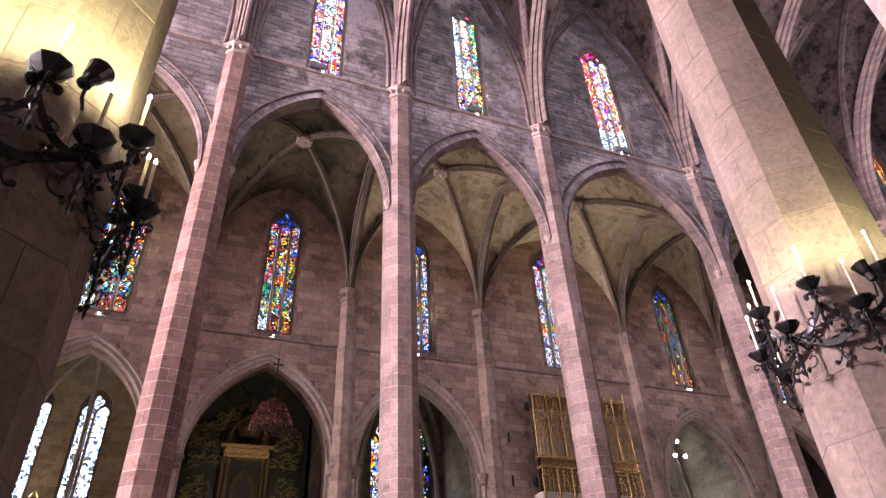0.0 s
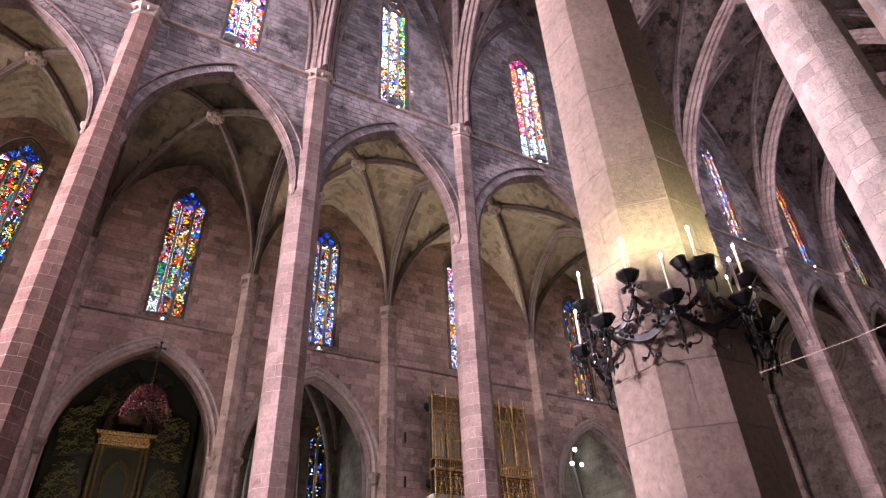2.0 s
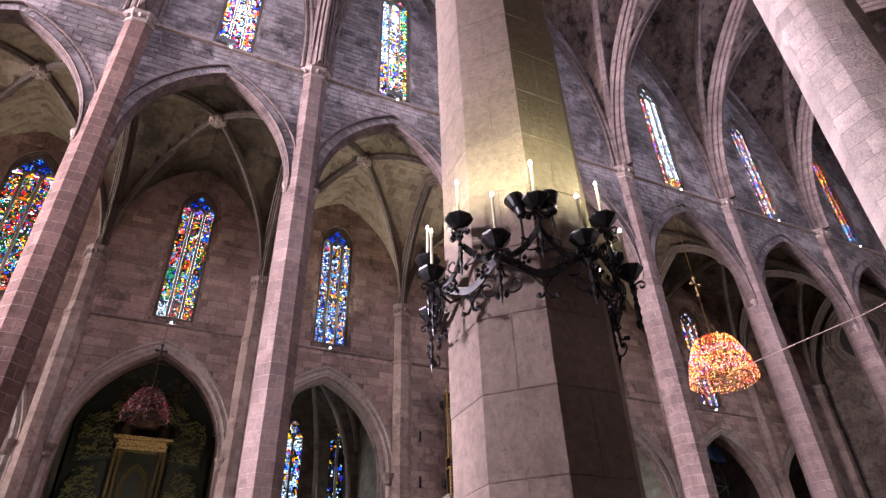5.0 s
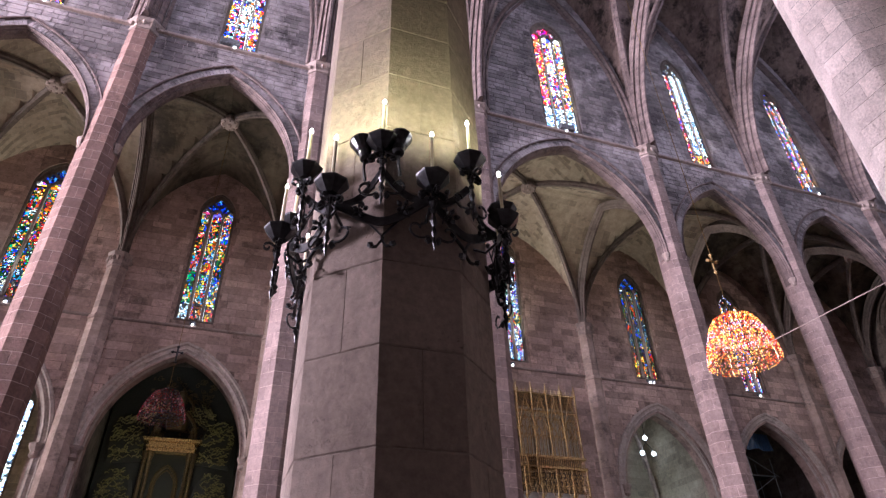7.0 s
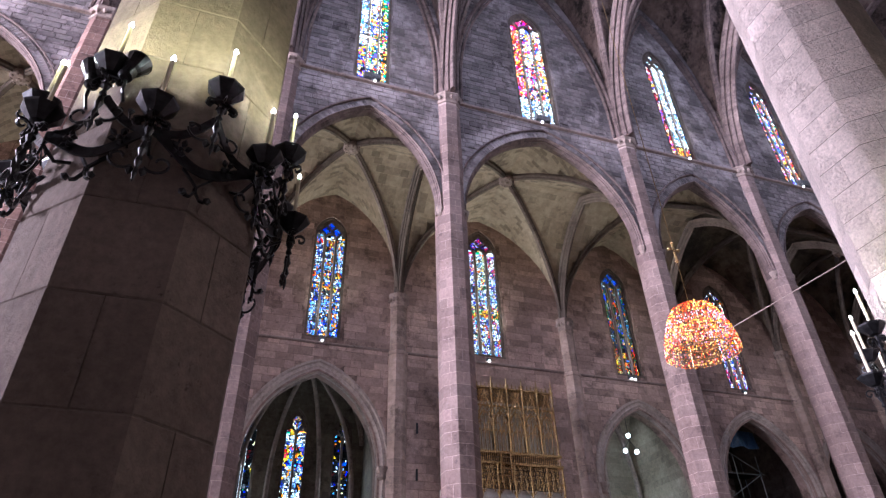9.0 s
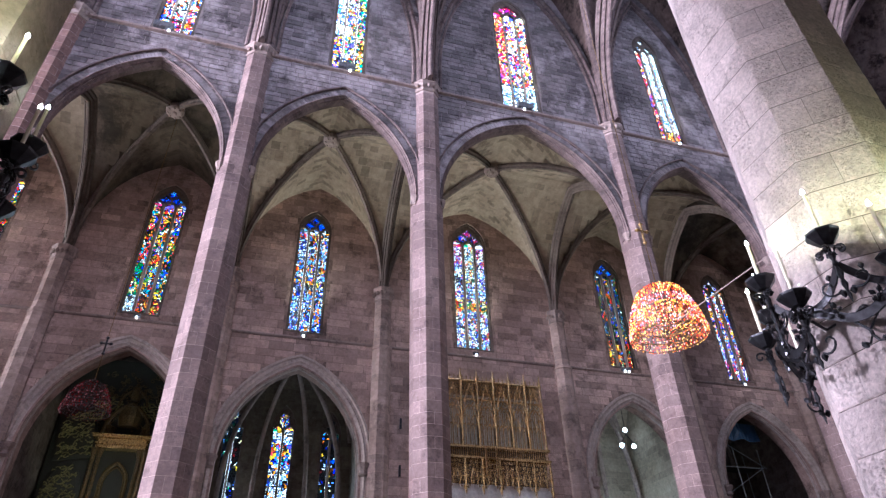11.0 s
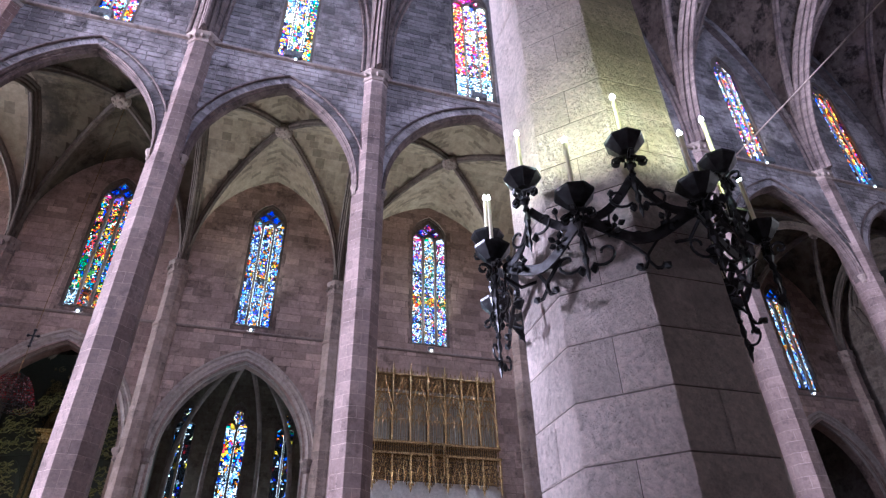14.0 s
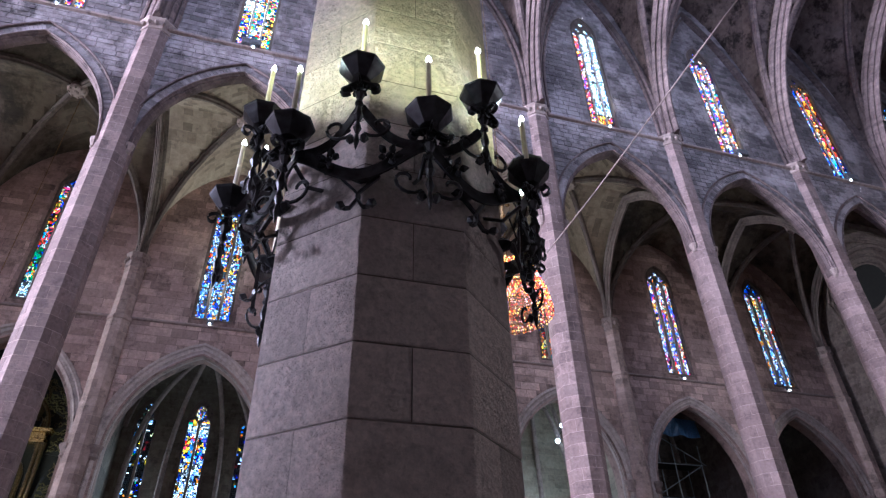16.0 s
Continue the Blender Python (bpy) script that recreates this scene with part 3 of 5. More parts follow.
def capital(bm, d, z, high, sides=8):
    r = d / 2 / math.cos(math.pi / 8)
    ph = math.pi / 8
    lathe(bm, [(r * 0.98, z - 0.08), (r * 1.08, z - 0.05), (r * 1.1, z), (r * 1.02, z + 0.06), (r * 1.05, z + high * 0.45), (r * 1.2, z + high * 0.8), (r * 1.24, z + high * 0.86), (r * 1.24, z + high)], 8, None, ph)
    for k in range(16):
        a = math.tau * k / 16
        m = Matrix.Rotation(a, 4, "Z") @ Matrix.Translation((r * 1.08, 0, z + high * 0.42))
        lathe(bm, [(0.02, -0.12), (0.09, -0.02), (0.11, 0.08), (0.03, 0.17)], 5, m)


def pillar(x, y, d, joint, label, group, top=CAP_Z, inset=0.007):
    ob = empty("pillar", (x, y, 0), label, "pillar", group)
    bm = bmesh.new()
    r = (d / 2 - inset) / math.cos(math.pi / 8)
    lathe(bm, [(r + 0.25, FLOOR), (r + 0.25, 0.5), (r + 0.12, 0.6), (r, 0.75), (r, top)], 8, None, math.pi / 8)
    part("core", bm, joint, ob)
    bm = bmesh.new()
    capital(bm, d, top - 0.62, 0.62)
    part("capital", bm, RIB_STONE, ob, "carved leaf capital")
    return ob



far_pillars, near_pillars = [], []
for k, x in enumerate(PILLARS):
    far_pillars.append(pillar(x, FAR_Y, FAR_D, PILLAR_JOINT, "slender octagonal pillar of pinkish limestone blocks in the far arcade", "far arcade pillars", inset=0.004))
for k, (x, y, d) in enumerate(NEAR):
    near_pillars.append(pillar(x, y, d, DARK_JOINT, "octagonal limestone pillar of weathered blocks carrying an iron candle ring" if 0 < k < 5 else "octagonal limestone pillar of weathered blocks", "near arcade pillars"))

# wall shafts above the far pillars' capitals
for x in PILLARS:
    bm = bmesh.new()
    for dx, r in ((-0.42, 0.15), (-0.2, 0.17), (0, 0.24), (0.2, 0.17), (0.42, 0.15)):
        lathe(bm, [(r, CAP_Z), (r, CAP_Z + 5)], 8, Matrix.Translation((x + dx, CLER_Y0 - 0.12 - (0.18 if dx == 0 else 0.06 if abs(dx) < 0.3 else 0), 0)))
    tagged(part("wall_shafts", bm, RIB_NAVE), "bundle of slim stone wall shafts", "wall shaft", "wall shafts", "structure")

# responds on the aisle wall
for x in PILLARS:
    resp = empty("respond", (x, AISLE_Y0, 0), "half-octagonal limestone respond against the aisle wall", "respond", "aisle responds")
    bm = bmesh.new()
    lathe(bm, [(0.72, FLOOR), (0.72, 1.0), (0.55, 1.2), (0.55, 15.75), (0.6, 15.8), (0.6, 15.95), (0.5, 16.05), (0.5, SPRING + 0.1)], 8, None, math.pi / 8)
    part("shaft", bm, WALL_STONE, resp)
    bm = bmesh.new()
    capital(bm, 0.95, SPRING - 0.1, 0.75)
    part("capital", bm, RIB_STONE, resp)


# ---------------------------------------------------------------- arches
def voussoirs(name, c, w, zs, h, y0, y1, thick, n, mat, parent):
    """Wedge blocks round a pointed arch."""
    r = (w * w + h * h) / (2 * w)
    a1 = math.acos(max(-1, min(1, (r - w) / r)))
    for q in (-1, 1):
        for k in range(n):
            a, b = a1 * (k + 0.07) / n, a1 * (k + 0.93) / n
            pts = []
            for rad, ang in ((r, a), (r, b), (r + thick, b), (r + thick, a)):
                u = max(w - r + rad * math.cos(ang), 0.004)
                pts.append((c + q * u, zs + rad * math.sin(ang)))
            v = [(x, y, z) for y in (y0, y1) for x, z in pts]
            f = [(0, 1, 2, 3), (7, 6, 5, 4), (0, 4, 5, 1), (1, 5, 6, 2), (2, 6, 7, 3), (3, 7, 4, 0)]
            if q < 0:
                f = [t[::-1] for t in f]
            mesh_part(name, v, f, mat, parent)


def ring_mould(bm, c, w, zs, h, foot, y, prof):
    pts = [(c - w, y, foot)] + [(c + u, y, zs + z) for u, z in arch_points(w, h, 14)] + [(c + w, y, foot)]
    sweep(bm, pts, prof, side=(0, 1, 0))


for k, (c, half) in enumerate(BAYS[:8]):
    w, h = arcade(half)
    ar = empty("arcade_arch", (0, 0, 0), "pointed arcade arch of small stone voussoirs with a moulded edge", "arch", "far arcade arches", "structure")
    bm = bmesh.new()
    ring_mould(bm, c, w, SPRING, h, SPRING - 0.3, CLER_Y0, [(0.02, -0.165), (-0.06, -0.149), (-0.07, -0.11), (0.03, -0.094), (0.05, -0.061), (0.14, -0.066), (0.16, -0.017), (0.26, 0.0), (0.3, 0.028), (0.42, 0.028), (0.46, -0.011), (0.6, -0.028), (0.6, -0.176), (0.1, -0.176)])
    part("inner_moulding", bm, RIB_NAVE, ar)
    bm = bmesh.new()
    ring_mould(bm, c, w + 0.6, SPRING, h + 0.7, SPRING + 0.9, CLER_Y0, [(-0.08, 0.04), (-0.09, -0.02), (-0.03, -0.05), (0.06, -0.05), (0.06, 0.04)])
    part("hood_moulding", bm, RIB_NAVE, ar)
    voussoirs("voussoir", c, w + 0.17, SPRING, h + 0.19, CLER_Y0 - 0.012, CLER_Y0 + 0.1, 0.30, 46, CLER_STONE, ar)
    for q in (-1, 1):
        bm = bmesh.new()
        m = Matrix.Translation((c + q * (w + 0.1), CLER_Y0 + 0.12, SPRING - 0.5))
        lathe(bm, [(0.08, 0), (0.14, 0.06), (0.12, 0.18), (0.2, 0.36), (0.22, 0.5)], 8, m)
        part("impost_corbel", bm, RIB_STONE, ar, "carved leaf corbel")

for c, half in BAYS:
    bm = bmesh.new()
    ring_mould(bm, c, half - 0.5, CAP_Z + 1.5, 12.3, CAP_Z, CLER_Y0, [(-0.22, -0.16), (-0.24, 0.0), (-0.12, 0.1), (0.05, 0.12), (0.05, -0.16)])
    ring_mould(bm, c, half - 0.78, CAP_Z + 1.5, 11.8, CAP_Z, CLER_Y0, [(-0.12, -0.1), (-0.13, 0.0), (-0.05, 0.06), (0.05, 0.06), (0.05, -0.1)])
    tagged(part("wall_rib", bm, RIB_NAVE), "moulded wall rib framing a clerestory window", "vault rib", kind="structure")
for k, ch in enumerate(CHAPELS):
    if not ch:
        continue
    c, w, top = ch
    ar = empty("chapel_arch", (0, 0, 0), "pale moulded pointed arch of a side chapel", "arch", "chapel arches", "structure")
    bm = bmesh.new()
    ring_mould(bm, c, w + 0.02, CH_SPRING, top - CH_SPRING, FLOOR, AISLE_Y0, [(-0.03, -0.625), (-0.13, -0.6), (-0.15, -0.475), (-0.07, -0.413), (-0.06, -0.3), (-0.1, -0.237), (-0.02, -0.15), (0.02, -0.02), (0.12, 0.03), (0.2, 0.0), (0.26, 0.05), (0.4, 0.05), (0.4, -0.05), (0.1, -0.625)])
    part("moulding", bm, PALE_RIB, ar)
    for q in (-1, 1):
        bm = bmesh.new()
        lathe(bm, [(0.14, 0), (0.24, 0.1), (0.2, 0.25), (0.34, 0.5), (0.34, 0.6)], 8, Matrix.Translation((c + q * (w + 0.22), AISLE_Y0 - 0.02, CH_SPRING - 0.5)))
        part("capital", bm, RIB_STONE, ar)

# ---------------------------------------------------------------- stained windows
PALETTES = {
    "mixed": [(0.02, 0.35, 0.12), (0.75, 0.03, 0.04), (0.04, 0.12, 0.85), (1.0, 0.72, 0.06), (0.9, 0.92, 0.95), (0.9, 0.25, 0.02), (0.1, 0.5, 0.75), (0.01, 0.02, 0.03), (0.02, 0.2, 0.05)],
    "blue": [(0.05, 0.16, 0.9), (0.25, 0.5, 1.0), (0.6, 0.75, 1.0), (1.0, 0.5, 0.04), (0.95, 0.97, 1.0), (0.02, 0.05, 0.35), (0.85, 0.4, 0.02), (0.01, 0.02, 0.03), (0.35, 0.6, 0.95)],
    "cyan": [(0.3, 0.65, 1.0), (0.75, 0.9, 1.0), (1.0, 0.98, 0.9), (0.1, 0.25, 0.9), (0.95, 0.6, 0.1), (0.15, 0.55, 0.4), (0.8, 0.05, 0.3), (1, 1, 1), (0.3, 0.2, 0.8)],
    "magenta": [(0.8, 0.02, 0.25), (0.9, 0.05, 0.1), (0.55, 0.03, 0.5), (1.0, 0.4, 0.5), (0.9, 0.9, 1.0)],
    "fire": [(0.95, 0.06, 0.03), (1.0, 0.35, 0.02), (1.0, 0.75, 0.08), (1.0, 0.95, 0.7), (0.9, 0.1, 0.2), (0.3, 0.2, 0.8), (1.0, 0.6, 0.1)],
    "violet": [(0.35, 0.3, 0.95), (0.8, 0.75, 1.0), (1, 1, 1), (0.15, 0.2, 0.8), (0.95, 0.6, 0.4), (0.7, 0.1, 0.3)],
    "white": [(1, 1, 1), (0.85, 0.93, 1.0), (1, 0.97, 0.8), (0.6, 0.8, 1.0)],
    "yellow": [(1.0, 0.8, 0.1), (0.9, 0.65, 0.05), (1, 0.95, 0.6), (0.2, 0.4, 0.9), (0.1, 0.5, 0.3), (0.95, 0.4, 0.05)],
    "deepblue": [(0.03, 0.06, 0.7), (0.06, 0.2, 0.9), (0.02, 0.03, 0.3), (0.2, 0.5, 0.95)],
    "dim": [(0.02, 0.08, 0.3), (0.25, 0.02, 0.03), (0.35, 0.28, 0.03), (0.02, 0.15, 0.06), (0.01, 0.01, 0.015), (0.4, 0.45, 0.5), (0.01, 0.02, 0.03)],
    "red_dark": [(0.6, 0.02, 0.03), (0.3, 0.01, 0.02), (0.8, 0.3, 0.03), (0.04, 0.05, 0.4), (0.02, 0.02, 0.03)],
    "ember": [(0.55, 0.18, 0.02), (0.3, 0.05, 0.02), (0.75, 0.4, 0.04), (0.05, 0.05, 0.06), (0.5, 0.5, 0.45)],
    "green": [(0.02, 0.35, 0.2), (0.05, 0.55, 0.3), (0.3, 0.6, 0.2), (0.1, 0.5, 0.7), (0.9, 0.85, 0.5), (0.02, 0.1, 0.4)],
    "pale": [(0.75, 0.85, 1.0), (0.9, 0.95, 1.0), (0.45, 0.6, 0.95), (0.3, 0.42, 0.85), (0.95, 0.95, 0.95), (0.6, 0.75, 1.0)],
}


def in_arch(x, z, c, w, foot, zs, h, shrink=0.0):
    if abs(x - c) > w - shrink or z < foot + shrink:
        return False
    return z <= zs + arch_z((abs(x - c) + shrink) if abs(x - c) + shrink < w else w, w, h) - shrink * 0.8


def panes(name, cells, scheme, y, parent, rng):
    """cells: quads ((x0, z0, x1, z1)); each becomes a coloured pane in a lead frame."""
    gv, gf, cols, lv, lf = [], [], [], [], []
    left, right = min(q[0] for q in cells), max(q[2] for q in cells)
    low, high = min(q[1] for q in cells), max(q[3] for q in cells)
    # robes, grounds and canopies: patches of one colour made up of several panes
    sites = []
    for k in range(max(5, int((right - left) * (high - low) / 0.020))):
        sx, sz = rng.uniform(left, right), rng.uniform(low, high)
        sites.append((sx, sz, rng.uniform(0.45, 1.0), scheme(sx, sz), rng.choice((0.08, 0.5, 0.8, 1.0, 1.0, 1.0, 1.0))))
    for (x0, z0, x1, z1) in cells:
        j = 0.013
        b = 0.007
        q = [(x0 + b + rng.uniform(0, j), z0 + b + rng.uniform(0, j)), (x1 - b - rng.uniform(0, j), z0 + b + rng.uniform(0, j)), (x1 - b - rng.uniform(0, j), z1 - b - rng.uniform(0, j)), (x0 + b + rng.uniform(0, j), z1 - b - rng.uniform(0, j))]
        o = [(x0, z0), (x1, z0), (x1, z1), (x0, z1)]
        n = len(gv)
        gv += [(x, y, z) for x, z in q]
        gf.append((n, n + 1, n + 2, n + 3))
        cx, cz = (x0 + x1) / 2, (z0 + z1) / 2
        site = min(sites, key=lambda t: ((t[0] - cx) * t[2] * 1.5) ** 2 + ((t[1] - cz) * t[2]) ** 2)
        shade = rng.random()
        k = 0.04 if shade < 0.12 else 0.45 if shade < 0.3 else 0.8 if shade < 0.5 else 1.0
        if rng.random() < 0.72:
            col = site[3]
            k *= site[4]
        else:
            col = scheme(cx, cz)
        if (x0 - left < 0.02 or right - x1 < 0.02) and rng.random() < 0.4:
            k *= 0.35
        cols.append([v ** 1.45 * k for v in col])
        n = len(lv)
        lv += [(x, y, z) for x, z in o + q]
        for k in range(4):
            m = (k + 1) % 4
            lf.append((n + k, n + m, n + 4 + m, n + 4 + k))
    g = mesh_part(name, gv, gf, GLASS, parent)
    at = g.data.color_attributes.new("pane", "FLOAT_COLOR", "CORNER")
    vals = []
    for cc in cols:
        vals += [cc[0], cc[1], cc[2], 1.0] * 4
    at.data.foreach_set("color", vals)
    g["kind"] = "stuff"
    mesh_part("lead_net", lv, lf, LEAD, g)
    return g


def window(nm, c, w, foot, zs, h, y, scheme, label, seed, lights=3, pane=0.095, back=0.45, group="", glowing=None):
    """A pointed stained window: lancets between mullions, a traceried head, the sky behind it."""
    rng = random.Random(seed)
    ob = empty(nm, (0, 0, 0), label, "stained window", group, "structure")
    zt = zs - 0.15
    cellw = 2 * w / lights
    mull = 0.095 if foot > 26 else 0.13
    for q in range(lights):
        a, b = c - w + q * cellw + mull / 2 + 0.01, c - w + (q + 1) * cellw - mull / 2 - 0.01
        cc, hw = (a + b) / 2, (b - a) / 2
        cols = max(2, round((b - a) / pane))
        rows = max(4, round((zt - foot) / pane))
        cells = []
        levels = [foot + (zt - foot) * (r + (rng.uniform(-0.3, 0.3) if 0 < r < rows else 0)) / rows for r in range(rows + 1)]
        for r in range(rows):
            n = cols + rng.choice((-1, 0, 0, 1)) if cols > 2 else cols
            xs = [a + (b - a) * (i + (rng.uniform(-0.28, 0.28) if 0 < i < n else 0)) / n for i in range(n + 1)]
            z0, z1 = levels[r], levels[r + 1]
            cells += [(xs[i], z0, xs[i + 1], z1) for i in range(n)]
        ah = hw * 1.3
        for r in range(4):
            z0, z1 = zt + ah * r / 4, zt + ah * (r + 1) / 4
            ww = hw * math.sqrt(max(0.0, 1 - ((r + 0.6) / 4.2) ** 2))
            cells += [(cc - ww, z0, cc, z1), (cc, z0, cc + ww, z1)]
        panes("lancet", cells, lambda x, z, q=q: scheme(q, (z - foot) / (zs + h - foot), rng), y + 0.2, ob, rng)
    # the head: a pierced stone plate with four-lobed lights
    r0 = cellw * 0.47
    foils = [(c - w + (q + 1) * cellw, zs + hw * 1.65, r0) for q in range(lights - 1)] + [(c, zs + h - r0 * 2.15, r0 * 0.9)]
    if lights > 2:
        foils += [(c + q * (w - cellw * 0.42), zs + hw * 1.0, r0 * 0.42) for q in (-1, 1)]
    cells, plate = [], []
    st = 0.065
    for i in range(int(2 * w / st) + 1):
        for j in range(int((h + 1) / st) + 1):
            x, z = c - w + (i + 0.5) * st, zt + (j + 0.5) * st
            if not in_arch(x, z, c, w, foot, zs, h):
                continue
            q = min(lights - 1, max(0, int((x - c + w) / cellw)))
            u = x - (c - w + (q + 0.5) * cellw)
            if abs(u) < hw and z < zt + arch_z(u, hw, hw * 1.35):
                continue
            lit = any((abs(x - fx) - fr * 0.5) ** 2 + (z - fz) ** 2 < (fr * 0.42) ** 2 or (x - fx) ** 2 + (abs(z - fz) - fr * 0.5) ** 2 < (fr * 0.42) ** 2 for fx, fz, fr in foils)
            (cells if lit else plate).append((x - st / 2, z - st / 2, x + st / 2, z + st / 2))
    panes("head_light", cells, lambda x, z: scheme(9, 1.0, rng), y + 0.23, ob, rng)
    pv, pf = [], []
    for x0, z0, x1, z1 in plate:
        n = len(pv)
        pv += [(x, yy, z) for yy in (y + 0.14, y + 0.28) for x, z in ((x0, z0), (x1, z0), (x1, z1), (x0, z1))]
        pf += [tuple(n + k for k in f) for f in ((0, 1, 2, 3), (7, 6, 5, 4), (0, 4, 5, 1), (1, 5, 6, 2), (2, 6, 7, 3), (3, 7, 4, 0))]
    mesh_part("head_plate", pv, pf, RIB_DARK, ob, "pierced dark stone tracery")
    # stone bars
    bm = bmesh.new()
    for q in range(1, lights):
        x = c - w + q * cellw
        box(bm, x - mull / 2, x + mull / 2, y + (0.15 if foot > 26 else 0.06), y + 0.31, foot, zs + 0.1, 0.03)
    part("mullion", bm, RIB_STONE, ob)
    for q in range(1, int((zt - foot) / 0.95)):
        bm = bmesh.new()
        z = foot + q * 0.95
        box(bm, c - w, c + w, y + 0.15, y + 0.18, z - 0.014, z + 0.014)
        part("saddle_bar", bm, LEAD, ob)
    bm = bmesh.new()
    ring_mould(bm, c, w - 0.05, zs, h - 0.05, foot, y + 0.2, [(-0.12, -0.05), (-0.05, -0.09), (0.05, -0.09), (0.12, -0.05), (0.12, 0.08), (-0.12, 0.08)])
    box(bm, c - w, c + w, y - 0.02, y + 0.75, foot - 0.1, foot + 0.02, 0.02)
    part("window_frame", bm, RIB_DARK, ob)
    bm = bmesh.new()
    for q in range(lights):
        x = c - w + (q + 0.5) * cellw
        hw2 = cellw / 2
        pts = [(x + u, y + 0.2, zt + z) for u, z in arch_points(hw2 - 0.03, hw2 * 1.35, 8)]
        sweep(bm, pts, [(-0.08, -0.035), (0.08, -0.035), (0.08, 0.035), (-0.08, 0.035)], side=(0, 1, 0))
    part("tracery", bm, RIB_DARK, ob)
    # the daylight outside
    yb, xb, zb = y + back, w + 0.12, foot + (0.32 if foot > 26 else -0.1)
    mesh_part("sky_backdrop", [(c - xb, yb, zb), (c + xb, yb, zb), (c + xb, yb, zs + h + 0.8), (c - xb, yb, zs + h + 0.8)], [(3, 2, 1, 0)], glowing or SKY_GLOW, ob)
    return ob


def pick(rng, *names):
    return rng.choice(PALETTES[rng.choice(names)])


def s_mixed(q, t, rng):
    if q == 9 or t > 0.9:
        return pick(rng, "deepblue")
    if t > 0.78:
        return pick(rng, "violet", "cyan", "fire")
    if t < 0.12:
        return pick(rng, "white") if q == 0 else pick(rng, "ember", "fire")
    if t < 0.35:
        return pick(rng, "green", "mixed", "blue")
    return pick(rng, "mixed", "mixed", "fire")


def s_blue(q, t, rng):
    if 0.36 < t < 0.40 or 0.47 < t < 0.51 or (q == 1 and 0.7 < t < 0.8):
        return pick(rng, "fire", "yellow", "ember")
    return pick(rng, "deepblue") if q == 9 or t > 0.92 else pick(rng, "blue", "blue", "pale") if t < 0.75 else pick(rng, "pale", "blue", "fire")


def s_cyan(q, t, rng):
    if q == 9:
        return pick(rng, "magenta", "deepblue")
    if t > 0.62 and q != 1:
        return pick(rng, "magenta", "white", "violet")
    if q == 1 and t > 0.5:
        return pick(rng, "white", "white", "yellow")
    if 0.28 < t < 0.36:
        return pick(rng, "yellow", "fire")
    return pick(rng, "cyan", "white", "violet", "pale")


def s_fire(q, t, rng):
    if q == 9:
        return pick(rng, "magenta")
    if t < 0.2:
        return pick(rng, "pale", "white")
    if q == 1:
        return pick(rng, "violet", "white", "fire")
    return pick(rng, "fire", "fire", "yellow", "white") if q == 2 else pick(rng, "fire", "fire", "magenta")


def s_split(q, t, rng):
    if t < 0.1:
        return pick(rng, "fire", "ember")
    return pick(rng, "fire", "red_dark", "violet") if q == 0 else pick(rng, "white", "white", "pale")


def s_first(q, t, rng):
    if t < 0.28:
        return pick(rng, "fire", "deepblue", "yellow") if q == 0 else pick(rng, "yellow", "blue", "green", "fire")
    return pick(rng, "pale", "white", "blue") if q == 0 else pick(rng, "yellow", "violet", "white") if q == 1 else pick(rng, "yellow", "green", "cyan")


def s_gaudy(q, t, rng):
    return pick(rng, "white") if q == 1 and t > 0.15 and rng.random() < 0.7 else pick(rng, "blue", "fire", "violet")


def s_multi(q, t, rng):
    return pick(rng, "blue", "fire", "cyan", "violet")


def s_ember(q, t, rng):
    return pick(rng, "deepblue", "blue") if t < 0.2 or q == 0 and rng.random() < 0.5 else pick(rng, "ember", "fire", "red_dark")


def s_dim(q, t, rng):
    return pick(rng, "deepblue") if q == 9 or t > 0.88 else pick(rng, "dim", "dim", "mixed") if t > 0.2 else pick(rng, "ember", "red_dark", "yellow")


def s_chapel(q, t, rng):
    band = int(t * 9) % 3
    return pick(rng, "fire", "yellow", "deepblue") if band == 0 or t > 0.85 else pick(rng, "white", "pale", "blue")


def s_chapel_dim(q, t, rng):
    return pick(rng, "deepblue", "dim", "pale", "yellow") if rng.random() < 0.24 else (0.01, 0.015, 0.02)


def s_pale(q, t, rng):
    return pick(rng, "pale", "white")


CLER_SCHEMES = [s_multi, s_gaudy, s_first, s_fire, s_split, s_multi, s_ember, s_dim]
AISLE_SCHEMES = [s_mixed, s_mixed, s_blue, s_cyan, s_dim, s_multi, s_blue]
for k, (c, half) in enumerate(BAYS):
    window("window_clerestory_%d" % (k + 1), c, cler_half(half), 26.55, 35.0, 1.7, CLER_Y0, CLER_SCHEMES[k], "tall pointed stained-glass clerestory window of three lancets", 100 + k, pane=0.08 if k < 6 else 0.1, group="clerestory windows", back=0.34, glowing=BRIGHT_GLOW)
for k, (c, w, z0, z1) in enumerate(AISLE_WINDOWS):
    window("window_aisle_%d" % (k + 1), c, w, z0, z1 - 1.5 * w, 1.5 * w, AISLE_Y0, AISLE_SCHEMES[k], "pointed stained-glass aisle window of three lancets", 200 + k, pane=0.072 if k < 5 else 0.09, group="aisle windows")

